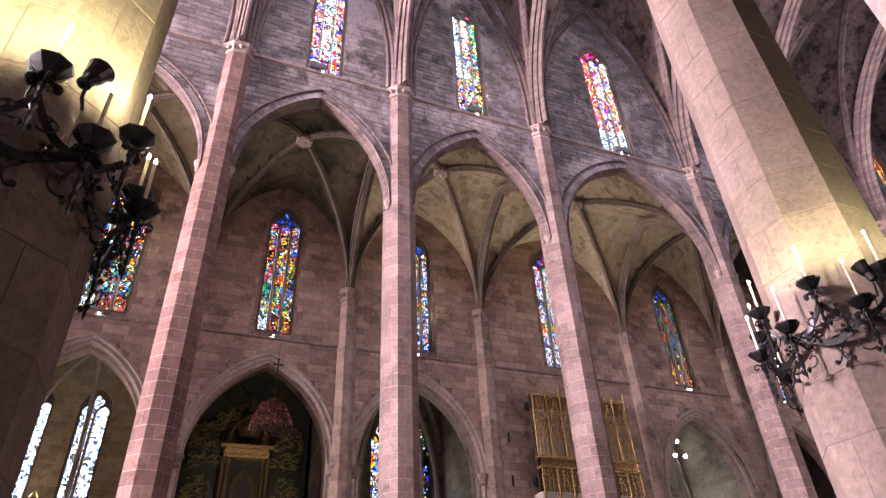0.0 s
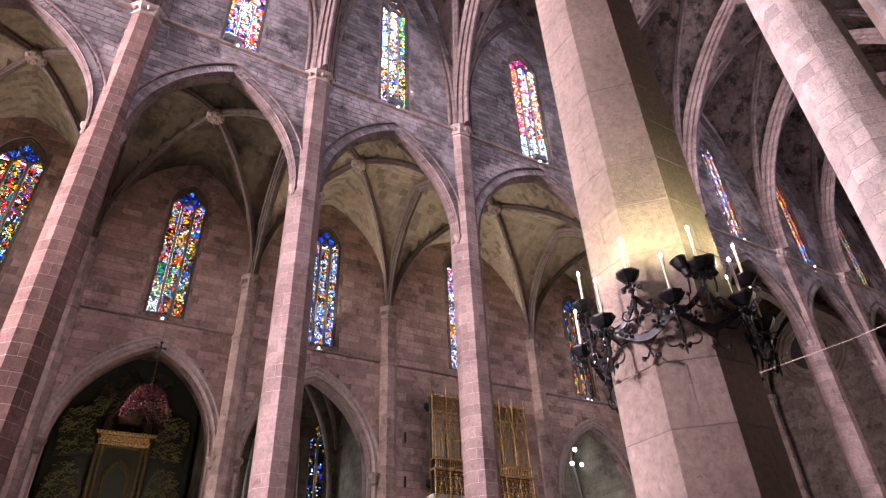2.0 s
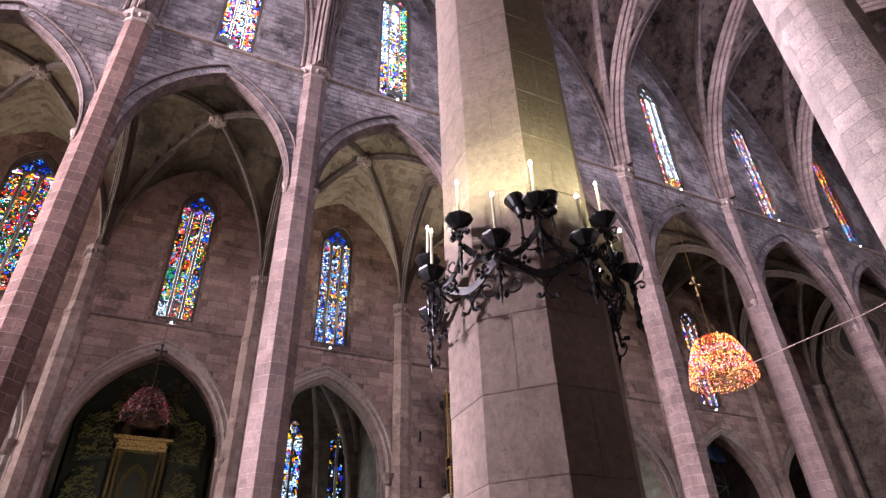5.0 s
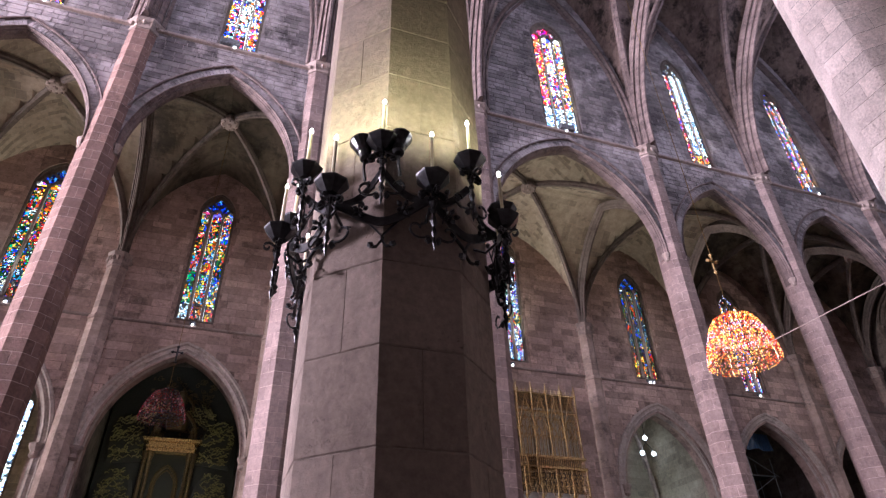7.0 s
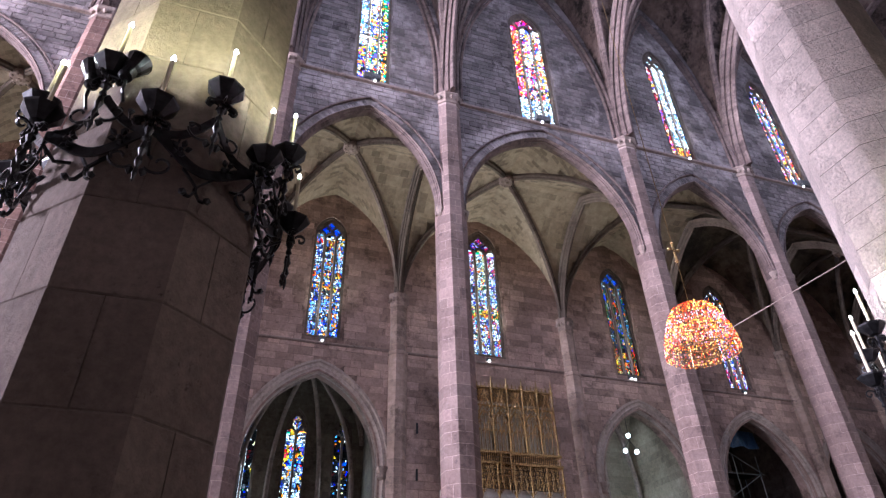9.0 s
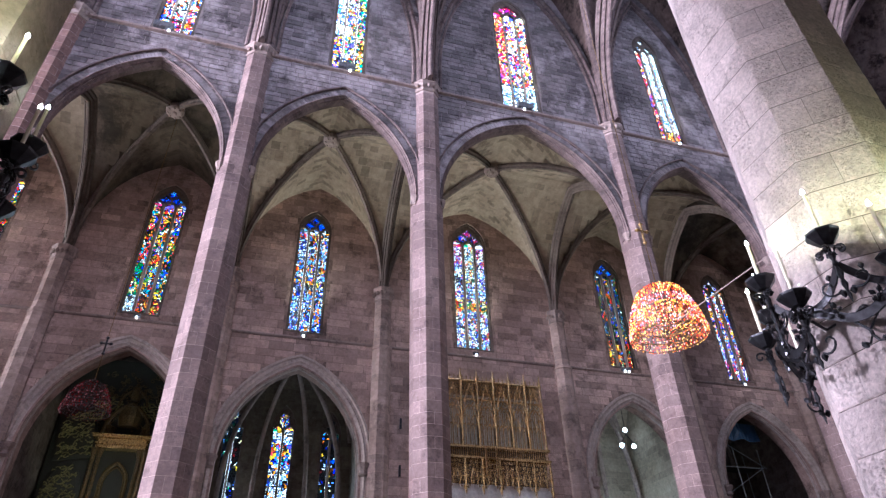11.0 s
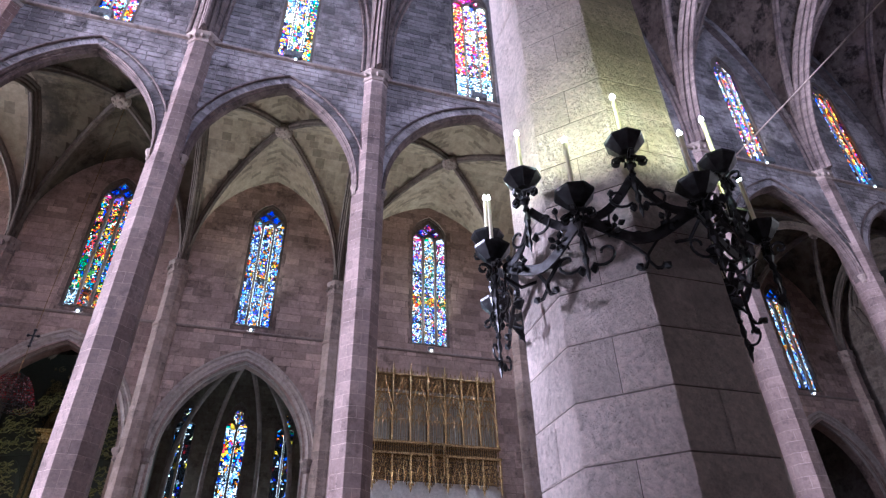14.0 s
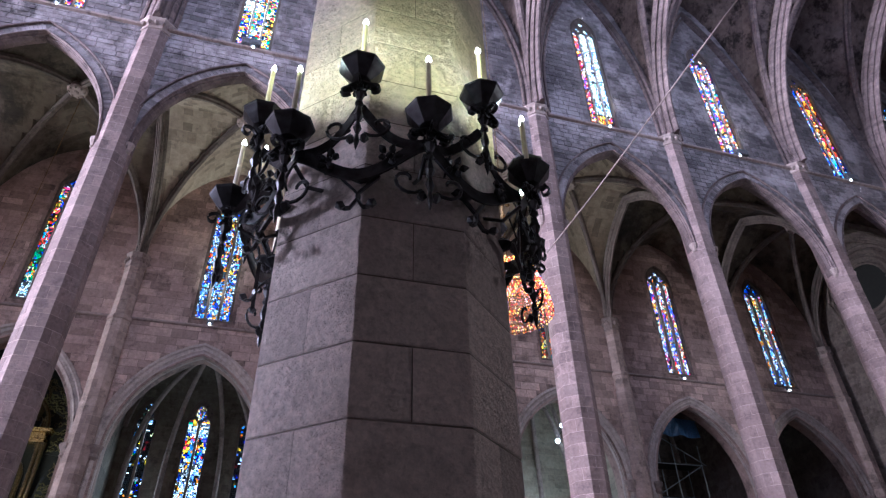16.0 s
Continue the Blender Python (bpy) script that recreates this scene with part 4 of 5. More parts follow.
# ---------------------------------------------------------------- side chapels
CHAPEL_WINDOWS = {0: ((-8.35, 0.8, 3.5, 13.75, 1.25), (-5.5, 0.8, 3.5, 13.75, 1.25)), 2: ((8.1, 0.62, 4.5, 13.3, 1.4), (10.9, 0.72, 4.5, 13.4, 1.5), (13.7, 0.62, 4.5, 13.3, 1.4))}
for k, ch in enumerate(CHAPELS):
    if not ch:
        continue
    c, w, top = ch
    # darker stone where the recess is dim: shade put into the wall colour
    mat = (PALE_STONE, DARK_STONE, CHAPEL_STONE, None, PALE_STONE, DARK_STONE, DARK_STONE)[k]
    y0, y1 = AISLE_Y1, 39.5
    hw = w + 0.65 if k in (0, 2) else w + 0.3
    bm = bmesh.new()
    box(bm, c - hw - 0.3, c - hw, y0, y1 + 0.6, FLOOR, 18)
    box(bm, c + hw, c + hw + 0.3, y0, y1 + 0.6, FLOOR, 18)
    wall_mesh(bm, c - hw, c + hw, FLOOR, 18.2, y1, y1 + 0.6, CHAPEL_WINDOWS.get(k, ()))
    box(bm, c - hw - 0.3, c + hw + 0.3, y0, y1 + 0.6, 18.2, 18.5)
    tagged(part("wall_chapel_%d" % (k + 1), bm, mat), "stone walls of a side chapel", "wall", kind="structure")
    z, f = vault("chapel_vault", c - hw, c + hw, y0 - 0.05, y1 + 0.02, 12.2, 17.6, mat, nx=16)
    ribs("chapel_vault_ribs", z, f, 0.8, RIB_STONE, boss=k in (0, 4))
    for n, (wc, ww, wf, ws, wh) in enumerate(CHAPEL_WINDOWS.get(k, ())):
        window("window_chapel_%d" % (10 * k + n + 1), wc, ww, wf, ws, wh, y1, s_pale if k == 0 else (s_chapel if n == 1 else s_chapel_dim), "pale patterned stained-glass chapel window of two lancets" if k == 0 else "narrow dark stained-glass chapel window of two lancets", 400 + 10 * k + n, lights=2, group="chapel windows", back=0.4, glowing=BRIGHT_GLOW if k == 0 else None)

# pale ribs of the chapels' polygonal ends, meeting under their vaults
for cx, spread in ((10.98, (-1.45, 1.45, -3.2, 3.2)), (30.6, (-1.3, 1.3, -3.0, 3.0)), (-5.6, (-0.1, -3.0, 3.0))):
    for wide in spread:
        bm = bmesh.new()
        side = 1 if wide > 0 else -1
        back = 2.7 if abs(wide) < 2 else 1.6
        pts = []
        for q in range(15):
            a = math.pi / 2 * q / 14
            pts.append((cx + side * 0.1 + (wide - side * 0.1) * math.sin(a) ** 1.4, 36.7 + back * math.sin(a), 9.4 + 6.9 * math.cos(a) ** 0.9))
        pts += [(cx + wide, 36.72 + back, 7.5), (cx + wide, 36.72 + back, FLOOR)]
        sweep(bm, pts, [(-0.13, 0.1), (-0.13, -0.06), (-0.05, -0.13), (0.05, -0.13), (0.13, -0.06), (0.13, 0.1)], side=(1, 0, 0))
        tagged(part("chapel_rib", bm, RIB_STONE), "slender pale stone rib of the chapel vault", "vault rib", "chapel vault ribs", "structure")


# ---------------------------------------------------------------- iron candle rings
def spiral(c, axis_u, axis_v, r0, turns, start, n=16):
    """A flat scroll: from its eye outward to r0."""
    out = []
    for i in range(n + 1):
        t = i / n
        a = start + turns * math.tau * t
        r = r0 * (0.18 + 0.82 * t)
        out.append(Vector(c) + Vector(axis_u) * (r * math.cos(a)) + Vector(axis_v) * (r * math.sin(a)))
    return out


def strip(bm, pts, tall, thick):
    sweep(bm, pts, [(-thick, -tall), (thick, -tall), (thick, tall), (-thick, tall)])


def leaf(bm, m, s):
    lathe(bm, [(0.004, 0), (s * 0.45, s * 0.4), (s * 0.6, s * 0.8), (s * 0.3, s * 1.25), (0.004, s * 1.5)], 5, m)


RING_R = 1.0


def candle_ring(x, y, z, d, phase, size):
    rng = random.Random(5)
    ob = empty("candle_ring", (x, y, z), "black wrought-iron ring of lit candles round an octagonal pillar", "candle ring", "pillar candle rings")
    ob.scale = (size, size, size)
    Z = Vector((0, 0, 1))

    def at(a, r, h):
        return Vector((r * math.cos(a), r * math.sin(a), h))

    high = [phase + math.tau * k / 8 for k in range(8)]
    low = [a + math.tau / 16 for a in high]
    ro = d / 2 / size
    # scalloped bands
    for k in range(8):
        bm = bmesh.new()
        a0 = low[k]
        pts = []
        for i in range(15):
            s = i / 14
            pts.append(at(a0 + math.tau / 8 * s, RING_R - 0.01 - 0.07 * math.sin(math.pi * s), 0.33 - 0.19 * math.sin(math.pi * s) ** 1.3))
        strip(bm, pts, 0.04, 0.008)
        part("band", bm, IRON, ob)
        bm = bmesh.new()
        for q in (-1, 1):
            pts = []
            for i in range(11):
                s = i / 10
                pts.append(at(high[k] + q * math.tau / 16 * (1 - s), RING_R - 0.06 * math.sin(math.pi * s), 0.33 + 0.28 * s ** 2.0))
            strip(bm, pts, 0.032, 0.007)
        part("upper_band", bm, IRON, ob)
    # ties
    for k in range(0, 8):
        bm = bmesh.new()
        tube(bm, [at(low[k], ro, 0.25), at(low[k], (ro + RING_R) / 2, 0.18), at(low[k], RING_R, 0.25)], 0.014, 5)
        part("tie_bar", bm, IRON, ob)
    for k in range(16):
        up = k % 2 == 0
        a = (high if up else low)[k // 2]
        base = 0.60 if up else 0.15
        pan_z = base + (0.19 if up else 0.22)
        U = Vector((math.cos(a), math.sin(a), 0))
        T = Vector((-math.sin(a), math.cos(a), 0))
        c = at(a, RING_R + (0.03 if up else 0.08), 0)
        # stem, scrolls and finial
        bm = bmesh.new()
        m = Matrix.Translation(c + Z * base)
        lathe(bm, [(0.012, -0.02), (0.028, 0.0), (0.016, 0.04), (0.035, 0.09), (0.014, 0.13), (0.02, pan_z - base)], 7, m)
        for ax, sg in ((T, 1), (T, -1), (U, 1)):
            pts = spiral(c + Z * (pan_z - 0.075) + ax * sg * 0.085, ax * sg, Z, 0.06, 1.15, math.pi * 0.9, 14)
            strip(bm, pts, 0.006, 0.013)
        for sg in (-1, 1):
            e = c + Z * (pan_z - 0.02)
            pts = [e + T * sg * (0.02 + 0.085 * math.sin(2.6 * i / 8)) - Z * (0.10 * i / 8) + Z * 0.05 * (i / 8) ** 4 for i in range(9)]
            sweep(bm, pts, [(-0.03, -0.004), (0.03, -0.004), (0.03, 0.004), (-0.03, 0.004)], side=tuple(U))
        part("scroll_bracket", bm, IRON, ob)
        bm = bmesh.new()
        f = Matrix.Translation(c + Z * (base - 0.27))
        lathe(bm, [(0.003, -0.1), (0.018, -0.03), (0.01, 0.02), (0.026, 0.07), (0.012, 0.12), (0.03, 0.17), (0.012, 0.25)], 6, f)
        for sg in (-1, 1):
            e = spiral(c + Z * (base - 0.17) + T * sg * 0.12 - U * 0.02, T * sg, -Z, 0.10, 0.85, math.pi * 1.1, 12)
            tube(bm, e, 0.0105, 5)
            leaf(bm, Matrix.Translation(e[-1]) @ Matrix.Rotation(math.pi, 4, "X"), 0.05)
        part("pendant_scroll", bm, IRON, ob)
        # drip pan
        bm = bmesh.new()
        m = Matrix.Translation(c + Z * pan_z)
        lathe(bm, [(0.03, 0.0), (0.06, 0.012), (0.112, 0.07), (0.142, 0.11), (0.147, 0.13), (0.134, 0.13), (0.10, 0.085), (0.03, 0.04)], 8, m, a)
        part("drip_pan", bm, IRON, ob)
        # candle
        bm = bmesh.new()
        h = (0.53 if up else 0.58) * rng.uniform(0.95, 1.04)
        m = Matrix.Translation(c + Z * (pan_z + 0.03))
        lathe(bm, [(0.0165, 0), (0.0155, h), (0.012, h + 0.008)], 8, m)
        can = part("candle", bm, WAX, ob, "tall ivory electric candle")
        bm = bmesh.new()
        lathe(bm, [(0.008, h), (0.014, h + 0.01), (0.017, h + 0.026), (0.012, h + 0.045), (0.003, h + 0.065)], 8, m)
        part("bulb", bm, FLAME, can, "lit flame-shaped bulb")
        # buds on stalks
        if not up:
            for q in (-1, 1):
                bm = bmesh.new()
                root = at(a + q * 0.16, RING_R - 0.1, 0.2)
                top = at(a + q * 0.24, RING_R - 0.12, 0.55)
                tube(bm, [root, (root + top) / 2 + U * 0.05, top], 0.008, 5)
                leaf(bm, Matrix.Translation(top), 0.045)
                tube(bm, [(root + top) / 2 + U * 0.05, at(a + q * 0.3, RING_R - 0.06, 0.47)], 0.007, 5)
                leaf(bm, Matrix.Translation(at(a + q * 0.3, RING_R - 0.06, 0.46)), 0.04)
                part("flower_stalk", bm, IRON, ob)
                # tendril that curls below the band, with a leaf at its tip
                bm = bmesh.new()
                o = at(a + q * 0.27, RING_R - 0.13, 0.16)
                W = Vector((-math.sin(a), math.cos(a), 0)) * q
                pts = [o + W * (0.13 * math.sin(1.6 * i / 8)) * (1 if i < 6 else 0.8) - Z * (0.26 * i / 8) + W * (0.05 * (i / 8) ** 3) for i in range(9)]
                pts += [pts[-1] + W * 0.03 - Z * 0.01, pts[-1] + W * 0.055 + Z * 0.02]
                strip(bm, pts, 0.008, 0.013)
                leaf(bm, Matrix.Translation(pts[-1]) @ Matrix.Rotation(math.pi * 0.8, 4, "X"), 0.05)
                part("tendril", bm, IRON, ob)
                # open flower before the band
                bm = bmesh.new()
                f0 = Matrix.Translation(at(a + q * 0.21, RING_R - 0.05, 0.25)) @ Vector((math.cos(a), math.sin(a), 0)).to_track_quat("Z", "Y").to_matrix().to_4x4()
                for k2 in range(5):
                    leaf(bm, f0 @ Matrix.Rotation(math.tau * k2 / 5, 4, "Z") @ Matrix.Translation((0.025, 0, 0)) @ Matrix.Rotation(1.1, 4, "Y"), 0.04)
                lathe(bm, [(0.004, -0.01), (0.022, 0.0), (0.016, 0.02), (0.004, 0.03)], 6, f0)
                part("iron_flower", bm, IRON, ob)
        else:
            bm = bmesh.new()
            m = Matrix.Translation(at(a, RING_R - 0.2, 0.22))
            lathe(bm, [(0.02, -0.04), (0.05, -0.02), (0.075, 0.0), (0.06, 0.02), (0.03, 0.02), (0.035, 0.045), (0.015, 0.06)], 10, m)
            part("rosette", bm, IRON, ob)
    return ob


def floodlight(x, y, z, aim, parent_label):
    ob = empty("floodlight", (x, y, z), parent_label, "floodlight", "pillar floodlights")
    bm = bmesh.new()
    m = Vector(aim).to_track_quat("Z", "Y").to_matrix().to_4x4()
    lathe(bm, [(0.025, -0.08), (0.045, -0.065), (0.045, 0.015), (0.06, 0.04), (0.085, 0.14), (0.09, 0.148), (0.08, 0.14), (0.05, 0.04)], 14, m)
    part("housing", bm, IRON, ob)
    bm = bmesh.new()
    tube(bm, [(0, 0, -0.06), (0, 0, -0.16), (0.02, 0.03, -0.24)], 0.012, 5)
    part("bracket", bm, IRON, ob)
    bm = bmesh.new()
    lathe(bm, [(0.046, 0.037), (0.042, 0.046)], 12, m)
    part("lens", bm, SPOT, ob, "bright lamp glass")


RINGS = [(1, 3.43, 0.88), (2, 3.467, 0.88), (3, 3.18, 1.03)]
for k, z, size in RINGS:
    x, y, d = NEAR[k]
    candle_ring(x, y, z, d, math.pi / 8, size)
    for a, wt in ((190, 40), (232, 58), (280, 46), (325, 34)) if k == 3 else ((190, 40), (232, 50), (280, 30), (325, 20)) if k == 2 else ((232, 40), (280, 60), (325, 60)):
        ca, sa = math.cos(radians(a)), math.sin(radians(a))
        spot("candle_light", (x + (d / 2 + 0.62) * ca, y + (d / 2 + 0.62) * sa, z + 1.1), (-0.8 * ca, -0.8 * sa, 0.6), wt * (0.66 if k == 3 else 1.45 if k == 2 else 2.2), (1.0, 0.94, 0.42) if k == 3 else (1.0, 0.95, 0.52), 124, 0.12)
for k, z, offs in ((2, 3.467, ((-0.14, -0.06), (0.12, -0.02))), (1, 3.43, ((-0.05, -0.1), (0.2, 0.1)))):
    x, y, d = NEAR[k]
    a = radians(247.5 if k == 2 else 292.5)
    for du, dr in offs:
        cx, cy = x + (RING_R * 0.88 + 0.05 + dr) * math.cos(a) - du * math.sin(a), y + (RING_R * 0.88 + 0.05 + dr) * math.sin(a) + du * math.cos(a)
        floodlight(cx, cy, z + 0.72, (du * 1.2, 0.25, 1), "small black conical floodlight clamped to the candle ring")

# ---------------------------------------------------------------- hanging bead lamps
def bead_mat(name, colours, lit):
    m = bpy.data.materials.new(name)
    m.use_nodes = True
    nd, ln = m.node_tree.nodes, m.node_tree.links
    bs = nd["Principled BSDF"]
    geo = nd.new("ShaderNodeNewGeometry")
    r = nd.new("ShaderNodeValToRGB")
    r.color_ramp.interpolation = "CONSTANT"
    while len(r.color_ramp.elements) < len(colours):
        r.color_ramp.elements.new(0.5)
    for i, cc in enumerate(colours):
        r.color_ramp.elements[i].position = i / len(colours)
        r.color_ramp.elements[i].color = (*cc, 1)
    ln.new(geo.outputs["Random Per Island"], r.inputs[0])
    ln.new(r.outputs[0], bs.inputs["Base Color"])
    bs.inputs["Roughness"].default_value = 0.12
    if lit:
        ln.new(r.outputs[0], bs.inputs["Emission Color"])
        bs.inputs["Emission Strength"].default_value = lit
        m.cycles.emission_sampling = "NONE"
    else:
        bs.inputs["Metallic"].default_value = 0.3
    return m


BEADS_LIT = bead_mat("lit_amber_beads", [(1.0, 0.42, 0.06), (1.0, 0.62, 0.14), (0.9, 0.1, 0.02), (1.0, 0.3, 0.03), (0.35, 0.02, 0.01), (1.0, 0.75, 0.3), (0.15, 0.01, 0.01)], 1.7)
BEADS_PINK = bead_mat("lit_pink_beads", [(0.95, 0.35, 0.4), (0.75, 0.1, 0.1), (0.85, 0.6, 0.8), (0.9, 0.12, 0.04), (0.3, 0.02, 0.05), (1.0, 0.75, 0.65), (0.5, 0.3, 0.6)], 0.9)
BEADS_RED = bead_mat("lit_red_beads", [(0.9, 0.10, 0.03), (1.0, 0.42, 0.08), (0.4, 0.02, 0.02), (1.0, 0.62, 0.22), (0.12, 0.01, 0.01), (0.85, 0.35, 0.4)], 1.1)
# the one pale pink tone among the dark beads stands for sparkle
BEADS_DIM = bead_mat("dark_red_beads", [(0.10, 0.004, 0.008), (0.25, 0.01, 0.02), (0.05, 0.002, 0.005), (0.6, 0.28, 0.30), (0.28, 0.010, 0.016), (0.04, 0.006, 0.01), (0.15, 0.006, 0.01)], 0.0)


def bead_lamp(x, y, z0, z1, r0, r1, mat, label, ceiling, seed, cross, cs=1.0):
    rng = random.Random(seed)
    ob = empty("bead_lamp", (x, y, z0), label, "hanging lamp", "bead lamps")
    H = z1 - z0
    lit = mat is BEADS_LIT
    rings = 19 if lit else 12

    def radius(t):
        return r1 + (r0 - r1) * (1 - t ** 1.7) if t < 0.93 else (r1 + (r0 - r1) * (1 - 0.93 ** 1.7)) * (1 - (t - 0.93) * 2.2)

    bm = bmesh.new()
    for i in range(rings):
        t = i / (rings - 1)
        r = radius(t)
        if i % 3 == 0:
            tube(bm, [(r * math.cos(math.tau * k / 32), r * math.sin(math.tau * k / 32), H * t) for k in range(32)], 0.013, 4, close=True)
    for k in range(16):
        a = math.tau * k / 16
        tube(bm, [(radius(t / 8) * math.cos(a), radius(t / 8) * math.sin(a), H * t / 8) for t in range(9)], 0.010, 4)
        if k % 4 == 0:
            tube(bm, [(r1 * math.cos(a), r1 * math.sin(a), H * 0.97), (0, 0, H + 0.25)], 0.012, 4)
        if k % 2 == 0:
            tube(bm, [(r0 * 0.98 * math.cos(a), r0 * 0.98 * math.sin(a), 0.04), (r0 * 0.5 * math.cos(a + 0.3), r0 * 0.5 * math.sin(a + 0.3), 0.22), (0.16 * math.cos(a), 0.16 * math.sin(a), 0.12)], 0.015, 4)
    for rr, zz in ((0.72, 0.12), (0.42, 0.2)):
        tube(bm, [(r0 * rr * math.cos(math.tau * k / 24), r0 * rr * math.sin(math.tau * k / 24), zz) for k in range(24)], 0.014, 4, close=True)
    part("wire_frame", bm, GOLD if lit else IRON, ob, "gilt wire frame" if lit else "dark wire frame")
    for low, high, m2 in ((0.0, 0.34, BEADS_RED), (0.34, 0.5, BEADS_LIT), (0.5, 0.72, BEADS_PINK), (0.72, 1.01, BEADS_LIT)) if lit else ((0.0, 1.01, mat),):
        v, f = [], []
        for i in range(rings):
            t = i / (rings - 1)
            if not low <= t < high:
                continue
            r = radius(t)
            n = int(math.tau * r / (0.062 if lit else 0.085))
            for k in range(n):
                if rng.random() < 0.12:
                    continue
                a = math.tau * (k + rng.uniform(-0.15, 0.15)) / n
                rr = r + rng.uniform(0.0, 0.035)
                d = rng.uniform(0.019, 0.031)
                c = Vector((rr * math.cos(a), rr * math.sin(a), H * t + rng.uniform(-0.015, 0.015)))
                b = len(v)
                v += [tuple(c + Vector(p) * d) for p in ((1, 0, 0), (0, 1, 0), (-1, 0, 0), (0, -1, 0), (0, 0, 1.2), (0, 0, -1.5))]
                f += [(b + p, b + q, b + u) for p, q, u in ((0, 1, 4), (1, 2, 4), (2, 3, 4), (3, 0, 4), (1, 0, 5), (2, 1, 5), (3, 2, 5), (0, 3, 5))]
        beads = mesh_part("bead_string", v, f, m2, ob, "strings of faceted glass beads")
        beads["kind"] = "stuff"
    bm = bmesh.new()
    tube(bm, [(0, 0, H + 0.2), (0, 0, ceiling - z0)], 0.014, 5)
    part("cord", bm, OLD_GOLD, ob)
    bm = bmesh.new()
    zc = cross - z0
    box(bm, -0.035, 0.035, -0.03, 0.03, zc - 0.5 * cs, zc + 0.5 * cs, 0.012)
    box(bm, -0.24 * cs, 0.24 * cs, -0.03, 0.03, zc + 0.12 * cs, zc + 0.19 * cs, 0.012)
    for px, pz in ((-0.26, 0.155), (0.26, 0.155), (0, 0.52), (0, -0.5)):
        lathe(bm, [(0.01, -0.07), (0.07, -0.02), (0.07, 0.02), (0.01, 0.07)], 6, Matrix.Translation((px * cs, 0, zc + pz * cs)))
    part("cross", bm, GOLD if mat is BEADS_LIT else IRON, ob, "small ornamental cross on the cord")
    return ob


bead_lamp(20.0, 15.25, 8.72, 10.2, 1.05, 0.60, BEADS_LIT, "glowing amber and red bead lamp hung on a long cord", 42.1, 1, 12.35, 0.7)
point("bead_lamp_light", (20.0, 15.25, 9.3), 60, (1.0, 0.6, 0.3), 0.3)
bead_lamp(2.73, 28.5, 9.85, 11.0, 0.88, 0.42, BEADS_DIM, "unlit dark red bead lamp hung before a chapel", 26.62, 2, 12.7, 0.7)
bm = bmesh.new()
tube(bm, [(19.62, 14.2, 8.7), (19.5, 10.0, 8.44), (19.44, 6.0, 8.45), (19.2, -5.0, 8.45)], 0.014, 5)
tagged(part("guy_rope", bm, RIB_STONE), "thin pale rope tied to the bead lamp", "rope")

# ---------------------------------------------------------------- window floodlights
LAMP_BOX = metal("grey_lamp_housing", (0.2, 0.2, 0.21), 0.5, 0.4)


def sill_lamp(x, y, z, twin=False):
    ob = empty("sill_lamp", (x, y, z), "small lit floodlight on the string course below a window", "floodlight", "sill lamps")
    for dx in ((-0.14, 0.14) if twin else (0,)):
        bm = bmesh.new()
        box(bm, dx - 0.16, dx + 0.16, -0.02, 0.22, 0.06, 0.24, 0.02)
        box(bm, dx - 0.02, dx + 0.02, 0.08, 0.3, -0.06, 0.08)
        part("housing", bm, LAMP_BOX, ob)
        bm = bmesh.new()
        lathe(bm, [(0.03, -0.035), (0.048, -0.013), (0.048, 0.013), (0.03, 0.035)], 10, Matrix.Translation((dx, -0.03, 0.02)))
        part("lamp_glass", bm, SPOT, ob, "bright white lamp glass")


for k, (c, w, z0, z1) in enumerate(AISLE_WINDOWS[:7]):
    sill_lamp(c, AISLE_Y0 - 0.14, 16.14, twin=k == 4)
for x in (-5.6, 2.57, 11.15, 20.7, 30.56, 39.28, 47.62):
    sill_lamp(x, CLER_Y0 - 0.15, 26.28)
for x in (20.8, 2.3, 11.0, 39.5, 47.9):
    bm = bmesh.new()
    box(bm, x - 0.45, x + 0.45, CLER_Y0 - 0.25, CLER_Y0 + 0.05, 26.45, 26.85, 0.03)
    tagged(part("sill_box", bm, LAMP_BOX), "grey metal box on the window sill", "metal box", "sill boxes")

# ---------------------------------------------------------------- gilded gallery screen on the aisle wall
scr = empty("gilded_screen", (20.71, 31.2, 0.42), "gilded carved gothic gallery screen with pinnacles against the aisle wall", "screen")
SX0, SX1 = -3.22, 3.22
# boards kept near black so the openwork's gaps read as shade
BROWN_GILT = metal("brown_gilt_boards", (0.055, 0.032, 0.014), 0.6, 0.1, (0.022, 0.013, 0.007), 6.0)
PIPE = metal("grey_green_panel", (0.42, 0.42, 0.37), 0.5, 0.2, (0.24, 0.25, 0.22))
PLASTER = stone("white_plaster", (0.7, 0.68, 0.63), (0.6, 0.57, 0.52), grain=6, patch=0.6, stain=0.15)
bm = bmesh.new()
box(bm, SX0, SX1, 0.5, 0.66, 8.3, 13.7)
part("backing", bm, BROWN_GILT, scr)
bm = bmesh.new()
box(bm, SX0, SX1, 0.3, 1.3, FLOOR - 0.42, 8.3)
part("base", bm, PLASTER, scr, "plain white base wall")
N = 7
STEP = (SX1 - SX0) / N
